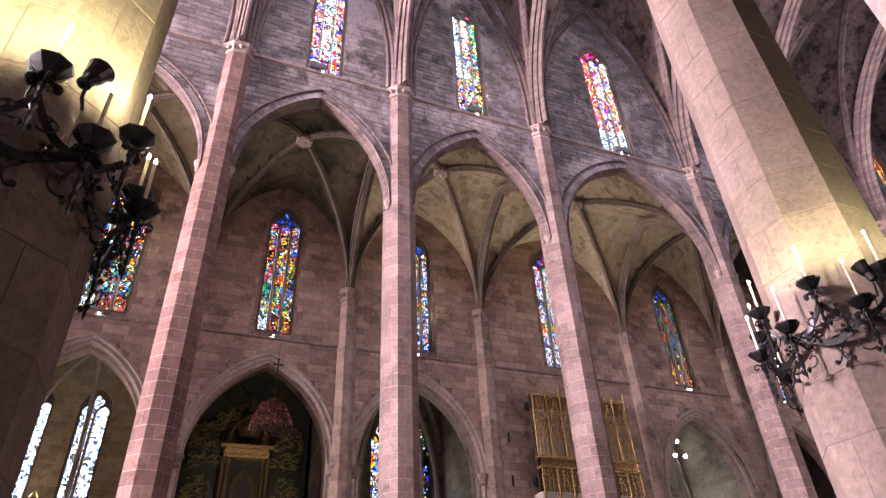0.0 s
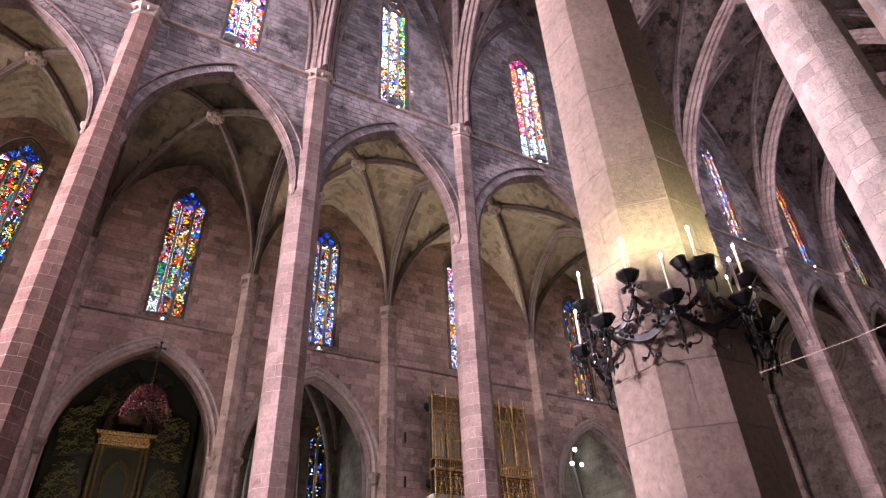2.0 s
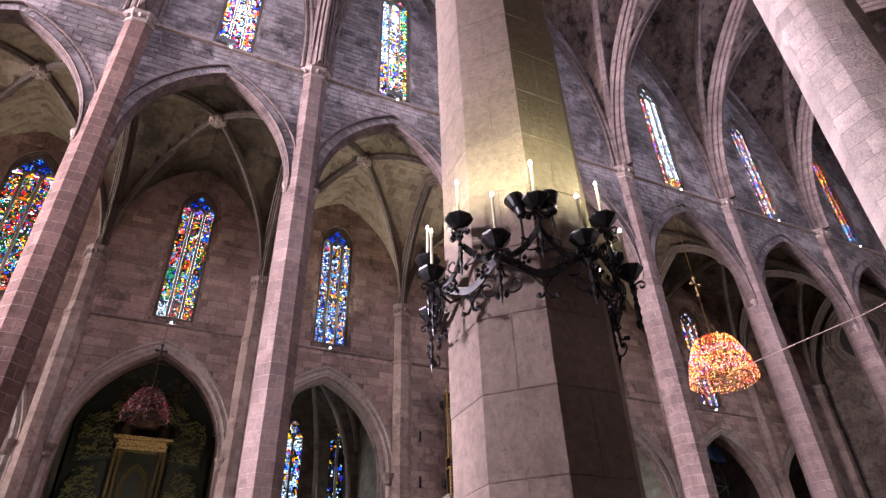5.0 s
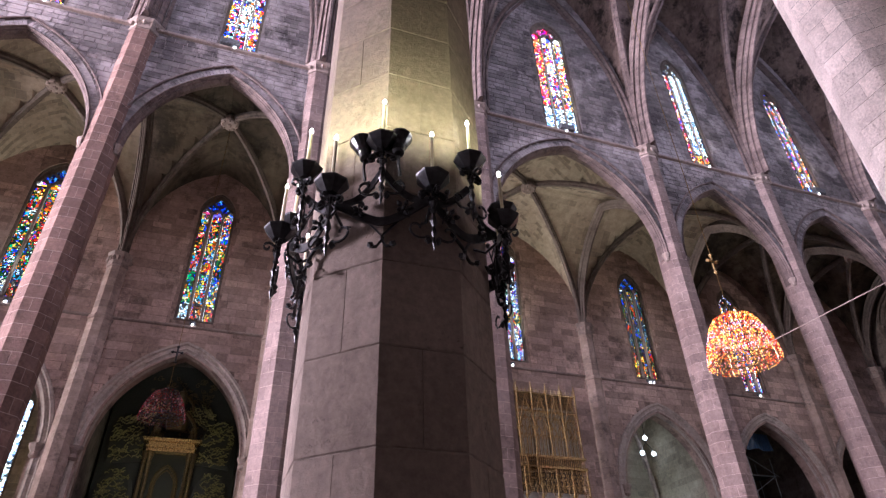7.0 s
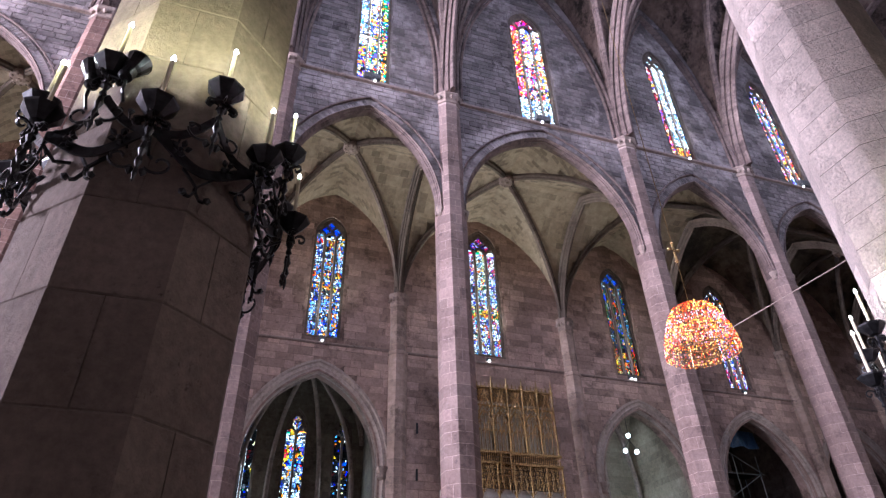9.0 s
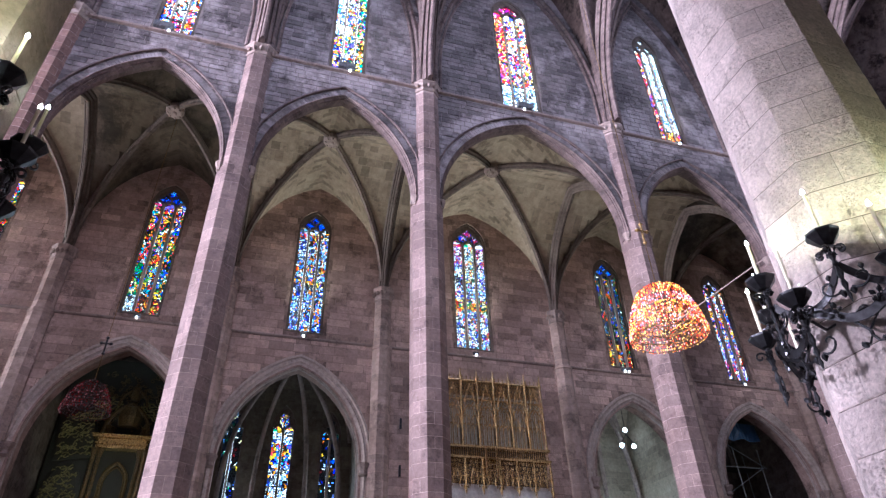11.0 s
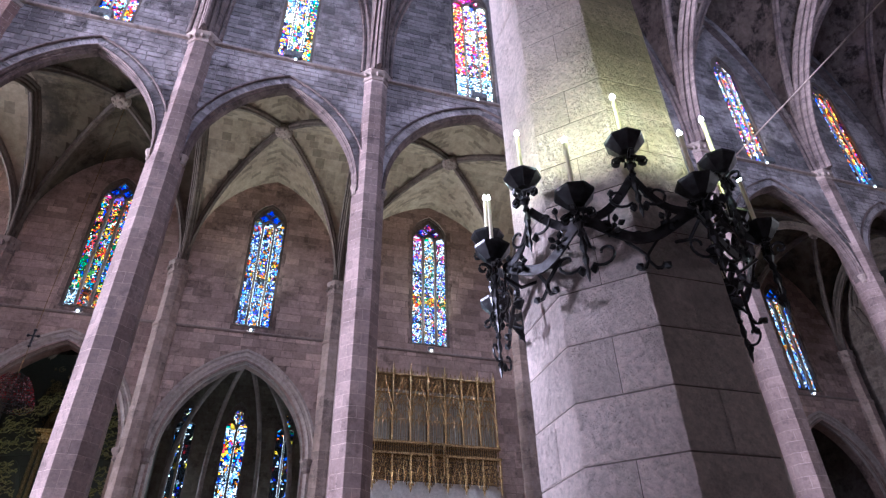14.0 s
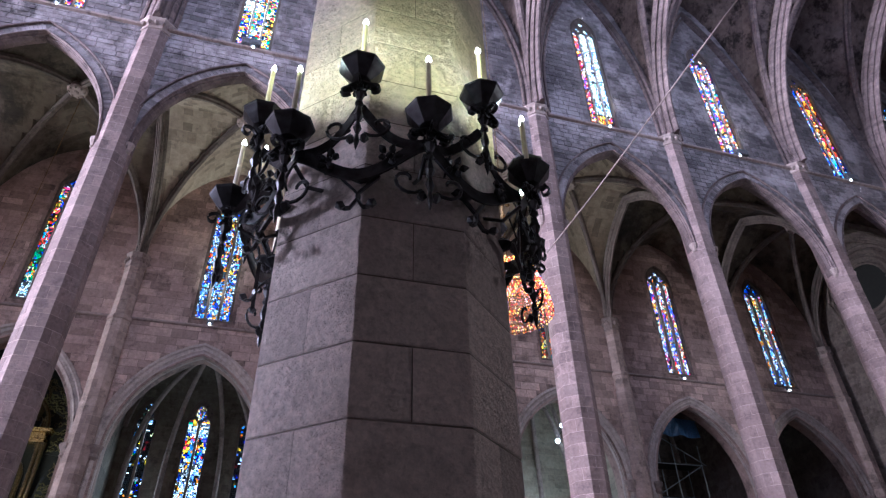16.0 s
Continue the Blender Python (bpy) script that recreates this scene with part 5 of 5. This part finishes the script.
for i in range(N):
    a, b = SX0 + i * STEP, SX0 + (i + 1) * STEP
    bm = bmesh.new()
    box(bm, a + 0.07, b - 0.07, 0.42, 0.5, 10.2, 12.9, 0.01)
    part("panel", bm, PIPE, scr, "grey-green panel")
    for q in (1, 2, 3):
        bm = bmesh.new()
        lathe(bm, [(0.018, 10.2), (0.018, 12.3)], 6, Matrix.Translation((a + STEP * q / 4, 0.38, 0)))
        part("rod", bm, GOLD, scr)
    # traceried gable, cusped arch heads and openwork frieze
    bm = bmesh.new()
    c = (a + b) / 2
    hw = STEP / 2 - 0.05
    tube(bm, [(c + hw * u, 0.16, 11.95 + 1.35 * (1 - abs(u)) ** 1.5 + 0.25 * math.sin(math.pi * abs(u))) for u in [k / 8 - 1 for k in range(17)]], 0.022, 5)
    for k in range(9):
        u = k / 4.5 - 0.89
        lathe(bm, [(0.008, -0.05), (0.05, 0.0), (0.02, 0.05), (0.008, 0.1)], 4, Matrix.Translation((c + hw * u, 0.13, 12.03 + 1.35 * (1 - abs(u)) ** 1.5 + 0.25 * math.sin(math.pi * abs(u)))))
    for cc, w2, z2, h2 in ((c, hw, 11.5, 0.85), (c - STEP / 4, hw / 2, 11.3, 0.5), (c + STEP / 4, hw / 2, 11.3, 0.5), (c - STEP / 8 * 3, hw / 4, 11.05, 0.3), (c - STEP / 8, hw / 4, 11.05, 0.3), (c + STEP / 8, hw / 4, 11.05, 0.3), (c + STEP / 8 * 3, hw / 4, 11.05, 0.3)):
        tube(bm, [(cc + u, 0.28, z2 + z) for u, z in arch_points(w2, h2, 6)], 0.022 + 0.012 * (w2 > 0.3), 5)
        lathe(bm, [(0.008, -0.12), (0.035, -0.04), (0.02, 0.0)], 5, Matrix.Translation((cc, 0.28, z2 + h2 * 0.9)))
    for r, (z2, rad, n) in enumerate(((12.15, 0.085, 4), (12.42, 0.1, 4), (12.72, 0.11, 4), (13.0, 0.075, 6), (13.22, 0.1, 4), (13.47, 0.085, 5))):
        for q in range(n):
            x = a + 0.06 + (STEP - 0.12) * (q + 0.5) / n
            tube(bm, [(x + rad * (1 + 0.3 * math.cos(4 * math.tau * k / 16)) * math.cos(math.tau * k / 16), 0.3 + 0.03 * (r % 2), z2 + rad * (1 + 0.3 * math.cos(4 * math.tau * k / 16)) * math.sin(math.tau * k / 16)) for k in range(16)], 0.02, 4, close=True)
            lathe(bm, [(0.008, -0.06), (0.03, -0.01), (0.008, 0.06)], 4, Matrix.Translation((x + STEP / n / 2, 0.26, z2 + 0.12)))
    for q in range(1, 8):
        x = a + STEP * q / 8
        box(bm, x - 0.009, x + 0.009, 0.3, 0.33, 10.2, 12.0)
    part("tracery", bm, GOLD, scr, "openwork gilded tracery")["kind"] = "stuff"
    bm = bmesh.new()
    for q in range(7):
        for r in range(6):
            x = a + 0.05 + (STEP - 0.1) * (q + 0.5 * (r % 2)) / 6.5
            drop = 0.35 * abs((x - c) / (STEP / 2)) ** 1.3
            zz = 9.35 - r * 0.19 - drop * r / 5
            lathe(bm, [(0.008, -0.11), (0.042, -0.04), (0.02, 0.02), (0.045, 0.06), (0.008, 0.11)], 5, Matrix.Translation((x, 0.12 + 0.05 * (q % 2), zz)))
            if (q + r) % 2:
                tube(bm, spiral((x, 0.1, zz), (1, 0, 0), (0, 0, 1), 0.085, 1.1, q + r, 8), 0.016, 4)
    for k in (-1, 0, 1):
        tube(bm, [(c + k * STEP / 3 + u, 0.08, 8.55 - 0.3 * abs(k) + z) for u, z in arch_points(STEP / 6, 0.42, 6)], 0.03, 5)
    part("hanging_tracery", bm, GOLD, scr, "hanging gilded lace of carved leaves")["kind"] = "stuff"
    for q in range(8):
        bm = bmesh.new()
        lathe(bm, [(0.02, 9.58), (0.035, 9.75), (0.02, 9.85), (0.03, 10.04)], 6, Matrix.Translation((a + STEP * (q + 0.5) / 8, 0.1, 0)))
        part("baluster", bm, OLD_GOLD, scr)
for i in range(N + 1):
    x = SX0 + i * STEP
    bm = bmesh.new()
    lathe(bm, [(0.075, 10.1), (0.075, 10.2), (0.05, 10.25), (0.05, 12.4), (0.075, 12.45), (0.05, 12.5), (0.06, 13.6), (0.1, 13.65), (0.06, 13.75), (0.012, 14.35)], 8, Matrix.Translation((x, 0.22, 0)))
    for q in range(5):
        lathe(bm, [(0.005, -0.03), (0.05, 0), (0.005, 0.05)], 4, Matrix.Translation((x, 0.2, 13.78 + q * 0.1)))
    part("pinnacle_column", bm, GOLD, scr, "slender gilded column with a crocketed pinnacle")
    bm = bmesh.new()
    lathe(bm, [(0.01, 7.75), (0.06, 7.95), (0.04, 8.2), (0.07, 8.6), (0.05, 9.4), (0.08, 9.5)], 8, Matrix.Translation((x, 0.08, 0)))
    part("drop_shaft", bm, GOLD, scr)
for i in range(28):
    bm = bmesh.new()
    lathe(bm, [(0.05, 13.68), (0.02, 13.78), (0.045, 13.83), (0.006, 13.98)], 5, Matrix.Translation((SX0 + 0.1 + i * (SX1 - SX0 - 0.2) / 27, 0.24, 0)))
    part("crocket", bm, GOLD, scr)
for z, h, y in ((10.02, 0.14, 0.05), (9.46, 0.14, 0.0), (13.62, 0.09, 0.2), (12.62, 0.06, 0.25)):
    bm = bmesh.new()
    box(bm, SX0 - 0.08, SX1 + 0.08, y, 0.55, z, z + h, 0.02)
    part("rail", bm, GOLD, scr)
bm = bmesh.new()
for x in (-0.28, 0.28):
    box(bm, x - 0.05, x + 0.05, -0.1, 0.0, 8.6, 10.1, 0.01)
for z in (8.9, 9.2, 9.5, 9.8):
    box(bm, -0.28, 0.28, -0.09, -0.03, z, z + 0.06, 0.01)
part("ladder", bm, OLD_GOLD, scr, "small gilded ladder")

# small black boxes, and dark bars in place of putlog slits, beside the screen
for z in (13.7, 9.4):
    ob = empty("wall_box", (17.75, 32.5, z), "small black metal box bracketed to the aisle wall", "metal box", "wall boxes")
    bm = bmesh.new()
    box(bm, -0.24, 0.24, -0.34, -0.06, -0.16, 0.2, 0.03)
    part("body", bm, IRON, ob)
    bm = bmesh.new()
    box(bm, -0.05, 0.05, -0.1, 0.1, -0.2, 0.1, 0.01)
    part("bracket", bm, IRON, ob)
for x, z in ((16.37, 11.84), (16.35, 9.45)):
    bm = bmesh.new()
    box(bm, x - 0.05, x + 0.05, 32.55, 32.64, z - 0.28, z + 0.28, 0.01)
    tagged(part("slit_bar", bm, IRON), "upright dark bar standing for a slit in the aisle wall", "wall anchor", "wall anchors")

# ---------------------------------------------------------------- baroque altarpiece in the chapel
GREEN_GOLD = metal("greenish_gilding", (0.34, 0.27, 0.10), 0.45, 0.5, (0.05, 0.05, 0.025), 18.0)
alt = empty("altarpiece", (2.69, 37.7, 0.47), "dark gilded baroque altarpiece with cornice and niche filling a chapel", "altarpiece")
bm = bmesh.new()
wall_mesh(bm, -3.4, 3.4, -0.92, 15.8, 0.6, 1.0, [])
part("backing", bm, DARK_WOOD, alt)
rng = random.Random(11)


def scroll_panel(cx, cz, hw, low, top, tilt, n):
    """A carved panel with a rounded top, covered with wavy gilded scrolls, on a dark rounded board."""
    bm = bmesh.new()
    m = Matrix.Translation((cx, 0.5, cz)) @ Matrix.Rotation(tilt, 4, "Y")
    out = [(-hw, low), (hw, low)] + [(hw * math.cos(math.pi * i / 10), top * math.sin(math.pi * i / 10)) for i in range(11)]
    ring = [[bm.verts.new(m @ Vector((x * s, y, z * s))) for x, z in out] for s, y in ((1, 0.1), (1, -0.02), (0.86, -0.1))]
    bm.faces.new(ring[2])
    for r in range(2):
        for i in range(len(out)):
            j = (i + 1) % len(out)
            bm.faces.new((ring[r][i], ring[r][j], ring[r + 1][j], ring[r + 1][i]))
    board = part("scroll_board", bm, DARK_WOOD, alt, "dark rounded carved board")
    bm = bmesh.new()
    for q in range(n):
        z = rng.uniform(low * 0.94, top * 0.86)
        wide = hw * 0.84 * (math.sqrt(max(0.0, 1 - (z / top) ** 2)) if z > 0 else 1)
        x = rng.uniform(-wide, wide)
        l, ph, up = rng.uniform(0.26, 0.5), rng.uniform(0, 6), rng.uniform(-0.4, 0.7)
        pts = [m @ Vector((max(-wide, min(wide, x + l * (i / 6 - 0.5) * math.cos(up))), -0.13 - 0.03 * (i % 2), z + l * (i / 6 - 0.5) * math.sin(up) + 0.05 * math.sin(ph + i * 1.3))) for i in range(7)]
        tube(bm, pts, rng.uniform(0.022, 0.036), 4)
    part("carved_scrollwork", bm, GREEN_GOLD, board, "wavy greenish gilded scrolls")["kind"] = "stuff"


for side in (-1, 1):
    scroll_panel(side * 2.3, 11.5, 0.95, -1.3, 1.3, side * 0.12, 80)
    scroll_panel(side * 2.35, 8.0, 0.98, -2.6, 2.1, 0.0, 150)
    scroll_panel(side * 1.15, 12.75, 1.0, -0.25, 0.8, side * 0.5, 45)
for side in (-1, 1):
    for q, x in enumerate((0.95, 1.2)):
        bm = bmesh.new()
        m = Matrix.Translation((side * x, 0.3 - 0.12 * q, 0))
        rings = [(0.17, 5.2), (0.18, 5.4)] + [(0.09 + 0.02 * (k % 2), 5.5 + 0.16 * k) for k in range(30)] + [(0.1, 10.3), (0.17, 10.6), (0.17, 10.75)]
        lathe(bm, rings, 10, m)
        part("column", bm, DARK_GOLD, alt, "twisted gilded column")
bm = bmesh.new()
for w2, y2, z2, h2 in ((1.2, 0.0, 10.75, 0.18), (1.26, -0.1, 10.93, 0.1), (1.16, 0.05, 11.03, 0.22), (1.42, -0.2, 11.25, 0.1), (1.48, -0.25, 11.35, 0.07)):
    box(bm, -w2, w2, y2, 0.7, z2, z2 + h2, 0.02)
part("cornice", bm, GOLD, alt, "broad gilded cornice")
bm = bmesh.new()
for w2, z2 in ((0.6, 9.7),):
    tube(bm, [(-w2, 0.4, 6.0)] + [(u, 0.4, z2 + z - 0.6) for u, z in arch_points(w2, 1.0, 10)] + [(w2, 0.4, 6.0)], 0.09, 6)
    tube(bm, [(-w2 * 0.8, 0.45, 6.0)] + [(u * 0.8, 0.45, z2 + z * 0.8 - 0.6) for u, z in arch_points(w2, 1.0, 10)] + [(w2 * 0.8, 0.45, 6.0)], 0.05, 6)
part("niche_arch", bm, DARK_GOLD, alt)
for x, z, s in ((0, 7.4, 0.42), (-1.35, 6.6, 0.3), (1.35, 6.6, 0.3), (-0.9, 11.75, 0.26), (0.9, 11.75, 0.26), (0, 13.9, 0.3)):
    bm = bmesh.new()
    lathe(bm, [(s * 0.7, -s * 1.6), (s * 0.8, -s * 0.6), (s * 0.6, s * 0.3), (s * 0.75, s * 0.8), (s * 0.3, s * 1.2), (s * 0.34, s * 1.45), (s * 0.1, s * 1.75)], 9, Matrix.Translation((x, 0.3, z)))
    part("carved_ornament", bm, DARK_GOLD, alt)
bm = bmesh.new()
tube(bm, [(u, 0.2, 11.5 + z) for u, z in arch_points(1.1, 1.7, 10)], 0.1, 6)
tube(bm, [(u, 0.35, 13.1 + z) for u, z in arch_points(0.7, 1.0, 8)], 0.07, 6)
for q in range(110):
    x, z = rng.uniform(-1.7, 1.7), rng.uniform(11.6, 15.0)
    tube(bm, spiral((x, 0.5, z), (1, 0, 0), (0, 0, rng.choice((-1, 1))), rng.uniform(0.07, 0.2), 1.2, rng.uniform(0, 6), 9), 0.026, 4)
for q in range(150):
    a, r = math.pi * rng.uniform(0.08, 0.92), rng.uniform(1.45, 2.15)
    x, z, l = r * math.cos(a) * 0.95, 12.0 + r * math.sin(a) * 1.1, rng.uniform(0.1, 0.24)
    tube(bm, [(x + l * (i / 4 - 0.5) * math.sin(a) + 0.04 * math.sin(i * 1.7 + q), 0.46, z - l * (i / 4 - 0.5) * math.cos(a) + 0.04 * math.cos(i * 1.9 + q)) for i in range(5)], rng.uniform(0.018, 0.03), 4)
lathe(bm, [(0.5, 12.0), (0.62, 12.5), (0.55, 13.0), (0.2, 13.2)], 12, Matrix.Translation((0, 0.55, 0)))
part("crown_field", bm, DARK_GOLD, alt, "gilded crowning field with an oval medallion")["kind"] = "stuff"

# added fill spot that lifts the altarpiece; nothing is mounted here
spot("altar_fill", (2.7, 33.9, 8.0), (0, 0.75, 0.6), 340, (1.0, 0.92, 0.66), 110)

# small gilded canopy in the bright chapel
can = empty("altar_canopy", (-6.9, 38.0, FLOOR), "gilded altar canopy with a domed top in the bright chapel", "altar")
bm = bmesh.new()
lathe(bm, [(1.0, 0), (1.0, 1.0), (0.9, 1.1), (0.9, 7.4), (1.05, 7.5), (1.05, 7.8), (0.8, 8.1), (0.5, 8.5), (0.2, 8.7), (0.14, 9.0), (0.24, 9.2), (0.05, 9.5)], 16)
part("shell", bm, GOLD, can)

# hanging lamp of three globes in the pale chapel
hl = empty("globe_lamp", (32.9, 37.5, 13.2), "hanging lamp of three lit round globes in the pale chapel", "hanging lamp")
for x, z in ((0.05, 1.15), (-0.4, 0.1), (0.5, 0.1)):
    bm = bmesh.new()
    bmesh.ops.create_uvsphere(bm, u_segments=12, v_segments=8, radius=0.15, matrix=Matrix.Translation((x, 0, z)))
    part("globe", bm, GLOBE, hl, "lit white glass globe", True)
bm = bmesh.new()
tube(bm, [(0.05, 0.0, 1.3), (0.05, 0.0, 4.2)], 0.02, 5)
tube(bm, [(-0.4, 0, 0.3), (0.05, 0, 0.85), (0.5, 0, 0.3)], 0.025, 5)
tube(bm, [(0.05, 0, 0.8), (0.05, 0, 1.0)], 0.03, 5)
part("stem", bm, IRON, hl)

# scaffolding and tarpaulin in the dark chapel
sc = empty("scaffold", (39.1, 35.6, FLOOR), "metal tube scaffold standing in a dark chapel", "scaffold")
STEEL = metal("galvanised_tube", (0.35, 0.37, 0.38), 0.45, 0.8)
for x in (-2.0, -0.2, 1.7):
    for y in (-0.7, 0.7):
        bm = bmesh.new()
        tube(bm, [(x, y, 0), (x, y, 13.2)], 0.03, 6)
        part("standard", bm, STEEL, sc)
for z in range(2, 13, 2):
    bm = bmesh.new()
    tube(bm, [(-2.1, -0.7, z), (1.8, -0.7, z)], 0.03, 6)
    part("ledger", bm, STEEL, sc)
    bm = bmesh.new()
    box(bm, -2.0, 1.7, -0.65, 0.65, z + 0.05, z + 0.1)
    part("deck", bm, DARK_WOOD, sc)
    bm = bmesh.new()
    s = 1 if z % 4 else -1
    tube(bm, [(-2.0 * s, -0.74, z), (1.7 * s, -0.74, z + 2)], 0.025, 6)
    part("brace", bm, STEEL, sc)
bm = bmesh.new()
nx = 14
rows = [[bm.verts.new((37.3 + 3.4 * i / nx, 34.3 + 0.1 * math.sin(i * 1.3 + j), 13.1 + 0.55 * j + 0.06 * math.sin(i * 0.9))) for i in range(nx + 1)] for j in range(3)]
for j in range(2):
    for i in range(nx):
        bm.faces.new((rows[j][i], rows[j][i + 1], rows[j + 1][i + 1], rows[j + 1][i]))
BLUE = metal("blue_tarpaulin", (0.05, 0.14, 0.3), 0.5, 0.0)
tarp = part("tarpaulin", bm, BLUE)
md = tarp.modifiers.new("thickness", "SOLIDIFY")
md.thickness = 0.01
tagged(tarp, "creased blue tarpaulin tied at the top of the scaffold", "tarpaulin")

# ---------------------------------------------------------------- stones of pillars and walls
def lay_courses(ob, d, mat, course, seed, top=CAP_Z - 0.7, start=0.75, loose=0.1, joint=0.004, gap=0.004):
    rng = random.Random(seed)
    even = block_mesh("stone_block", d, 0.0, mat, joint, gap)
    odd = block_mesh("stone_block", d, math.pi / 4, mat, joint, gap)
    z, n = start, 0
    while z < top - 0.2:
        h = min(course * rng.uniform(1 - loose, 1 + loose), top - z)
        for k in range(4):
            b = new("stone_block", even if n % 2 == 0 else odd)
            b.parent = ob
            s = 1 + rng.uniform(-0.003, 0.003)
            b.matrix_basis = Matrix.LocRotScale((0, 0, z), Euler((0, 0, math.pi / 2 * k)), (s, s, h))
        z += h
        n += 1


for k, ob in enumerate(far_pillars[:8]):
    lay_courses(ob, FAR_D, PILLAR_RED if k < 2 else PILLAR_STONE, 0.48, 300 + k, joint=0.007 if k < 2 else 0.006, gap=0.014 if k < 2 else 0.011)
for k, (start, course) in enumerate(((0.75, 0.5), (0.70, 0.60), (0.775, 0.6375), (0.307, 0.403), (0.75, 0.5))):
    lay_courses(near_pillars[k], NEAR[k][2], NEAR_PALE if k == 3 else NEAR_STONE, course, 320 + k, start=start, loose=0.0 if k in (2, 3) else 0.03, joint=0.003, gap=0.012 if k == 3 else 0.006)


def lay_wall(parent, x0, x1, z0, z1, y, openings, margin, mat, seed, limit, length=0.62, high=0.33, part_from=23.0, gap=0.012, deep=0.022):
    """Ashlar blocks proud of the wall, kept clear of the openings; the first ones are parts, the rest one mesh."""
    rng = random.Random(seed)
    rest_v, rest_f = [], []

    def clear(px, hw, lo, hi):
        for c, w, f, s, hh in openings:
            near = max(0.0, abs(px - c) - hw)
            if near < w + margin and hi > f - 0.05 and lo < s + arch_z(max(0.0, near - margin), w, hh) + margin:
                return False
        return True

    z, n, made = z0, 0, 0
    while z < z1:
        h = high * rng.uniform(0.85, 1.15)
        x = x0 - rng.uniform(0, length)
        while x < x1:
            l = length * rng.uniform(0.6, 1.35)
            a, b, lo, hi = x + gap, x + l - gap, z + gap, z + h - gap
            x += l
            if a < x0:
                continue
            cuts = 6
            free = [clear((a + (b - a) * (q + 0.5) / cuts), (b - a) / cuts / 2, lo, hi) for q in range(cuts)]
            q = 0
            runs = []
            while q < cuts:
                if free[q]:
                    e0 = q
                    while q < cuts and free[q]:
                        q += 1
                    runs.append((a + (b - a) * e0 / cuts, a + (b - a) * q / cuts))
                q += 1
            for a, b in runs:
                if b - a < 0.08:
                    continue
                d = rng.uniform(0.012, 0.012 + deep)
                e = 0.012
                v = [(a, y + 0.04, lo), (b, y + 0.04, lo), (b, y + 0.04, hi), (a, y + 0.04, hi), (a + e, y + 0.03 - d, lo + e), (b - e, y + 0.03 - d, lo + e), (b - e, y + 0.03 - d, hi - e), (a + e, y + 0.03 - d, hi - e)]
                f = [(4, 5, 6, 7), (0, 1, 5, 4), (1, 2, 6, 5), (2, 3, 7, 6), (3, 0, 4, 7)]
                if made < limit and 4 < a < 26 and z > part_from:
                    mesh_part("ashlar_block", v, f, mat, parent)
                    made += 1
                else:
                    n0 = len(rest_v)
                    rest_v += v
                    rest_f += [tuple(i + n0 for i in t) for t in f]
        z += h
    ob = mesh_part("ashlar_courses", rest_v, rest_f, mat, parent)
    ob["kind"] = "stuff"


lay_wall(wall_far, -14.0, EAST - 6, SPRING - 1, NAVE_TOP, CLER_Y0, [(c, w + (0.27 if f < 0 else 0.0), f, s, h + (0.30 if f < 0 else 0.0)) for c, w, f, s, h in far_openings], 0.02, CLER_STONE, 77, 300)
lay_wall(wall_aisle, -16.0, EAST - 8, 3.0, 27.5, AISLE_Y0 - 0.028, [(c, w + (0.45 if f < 0 else 0.06), f, s, h + (0.45 if f < 0 else 0.06)) for c, w, f, s, h in aisle_openings], 0.03, AISLE_STONE, 78, 300, 0.95, 0.43, 14.0, 0.005, 0.008)
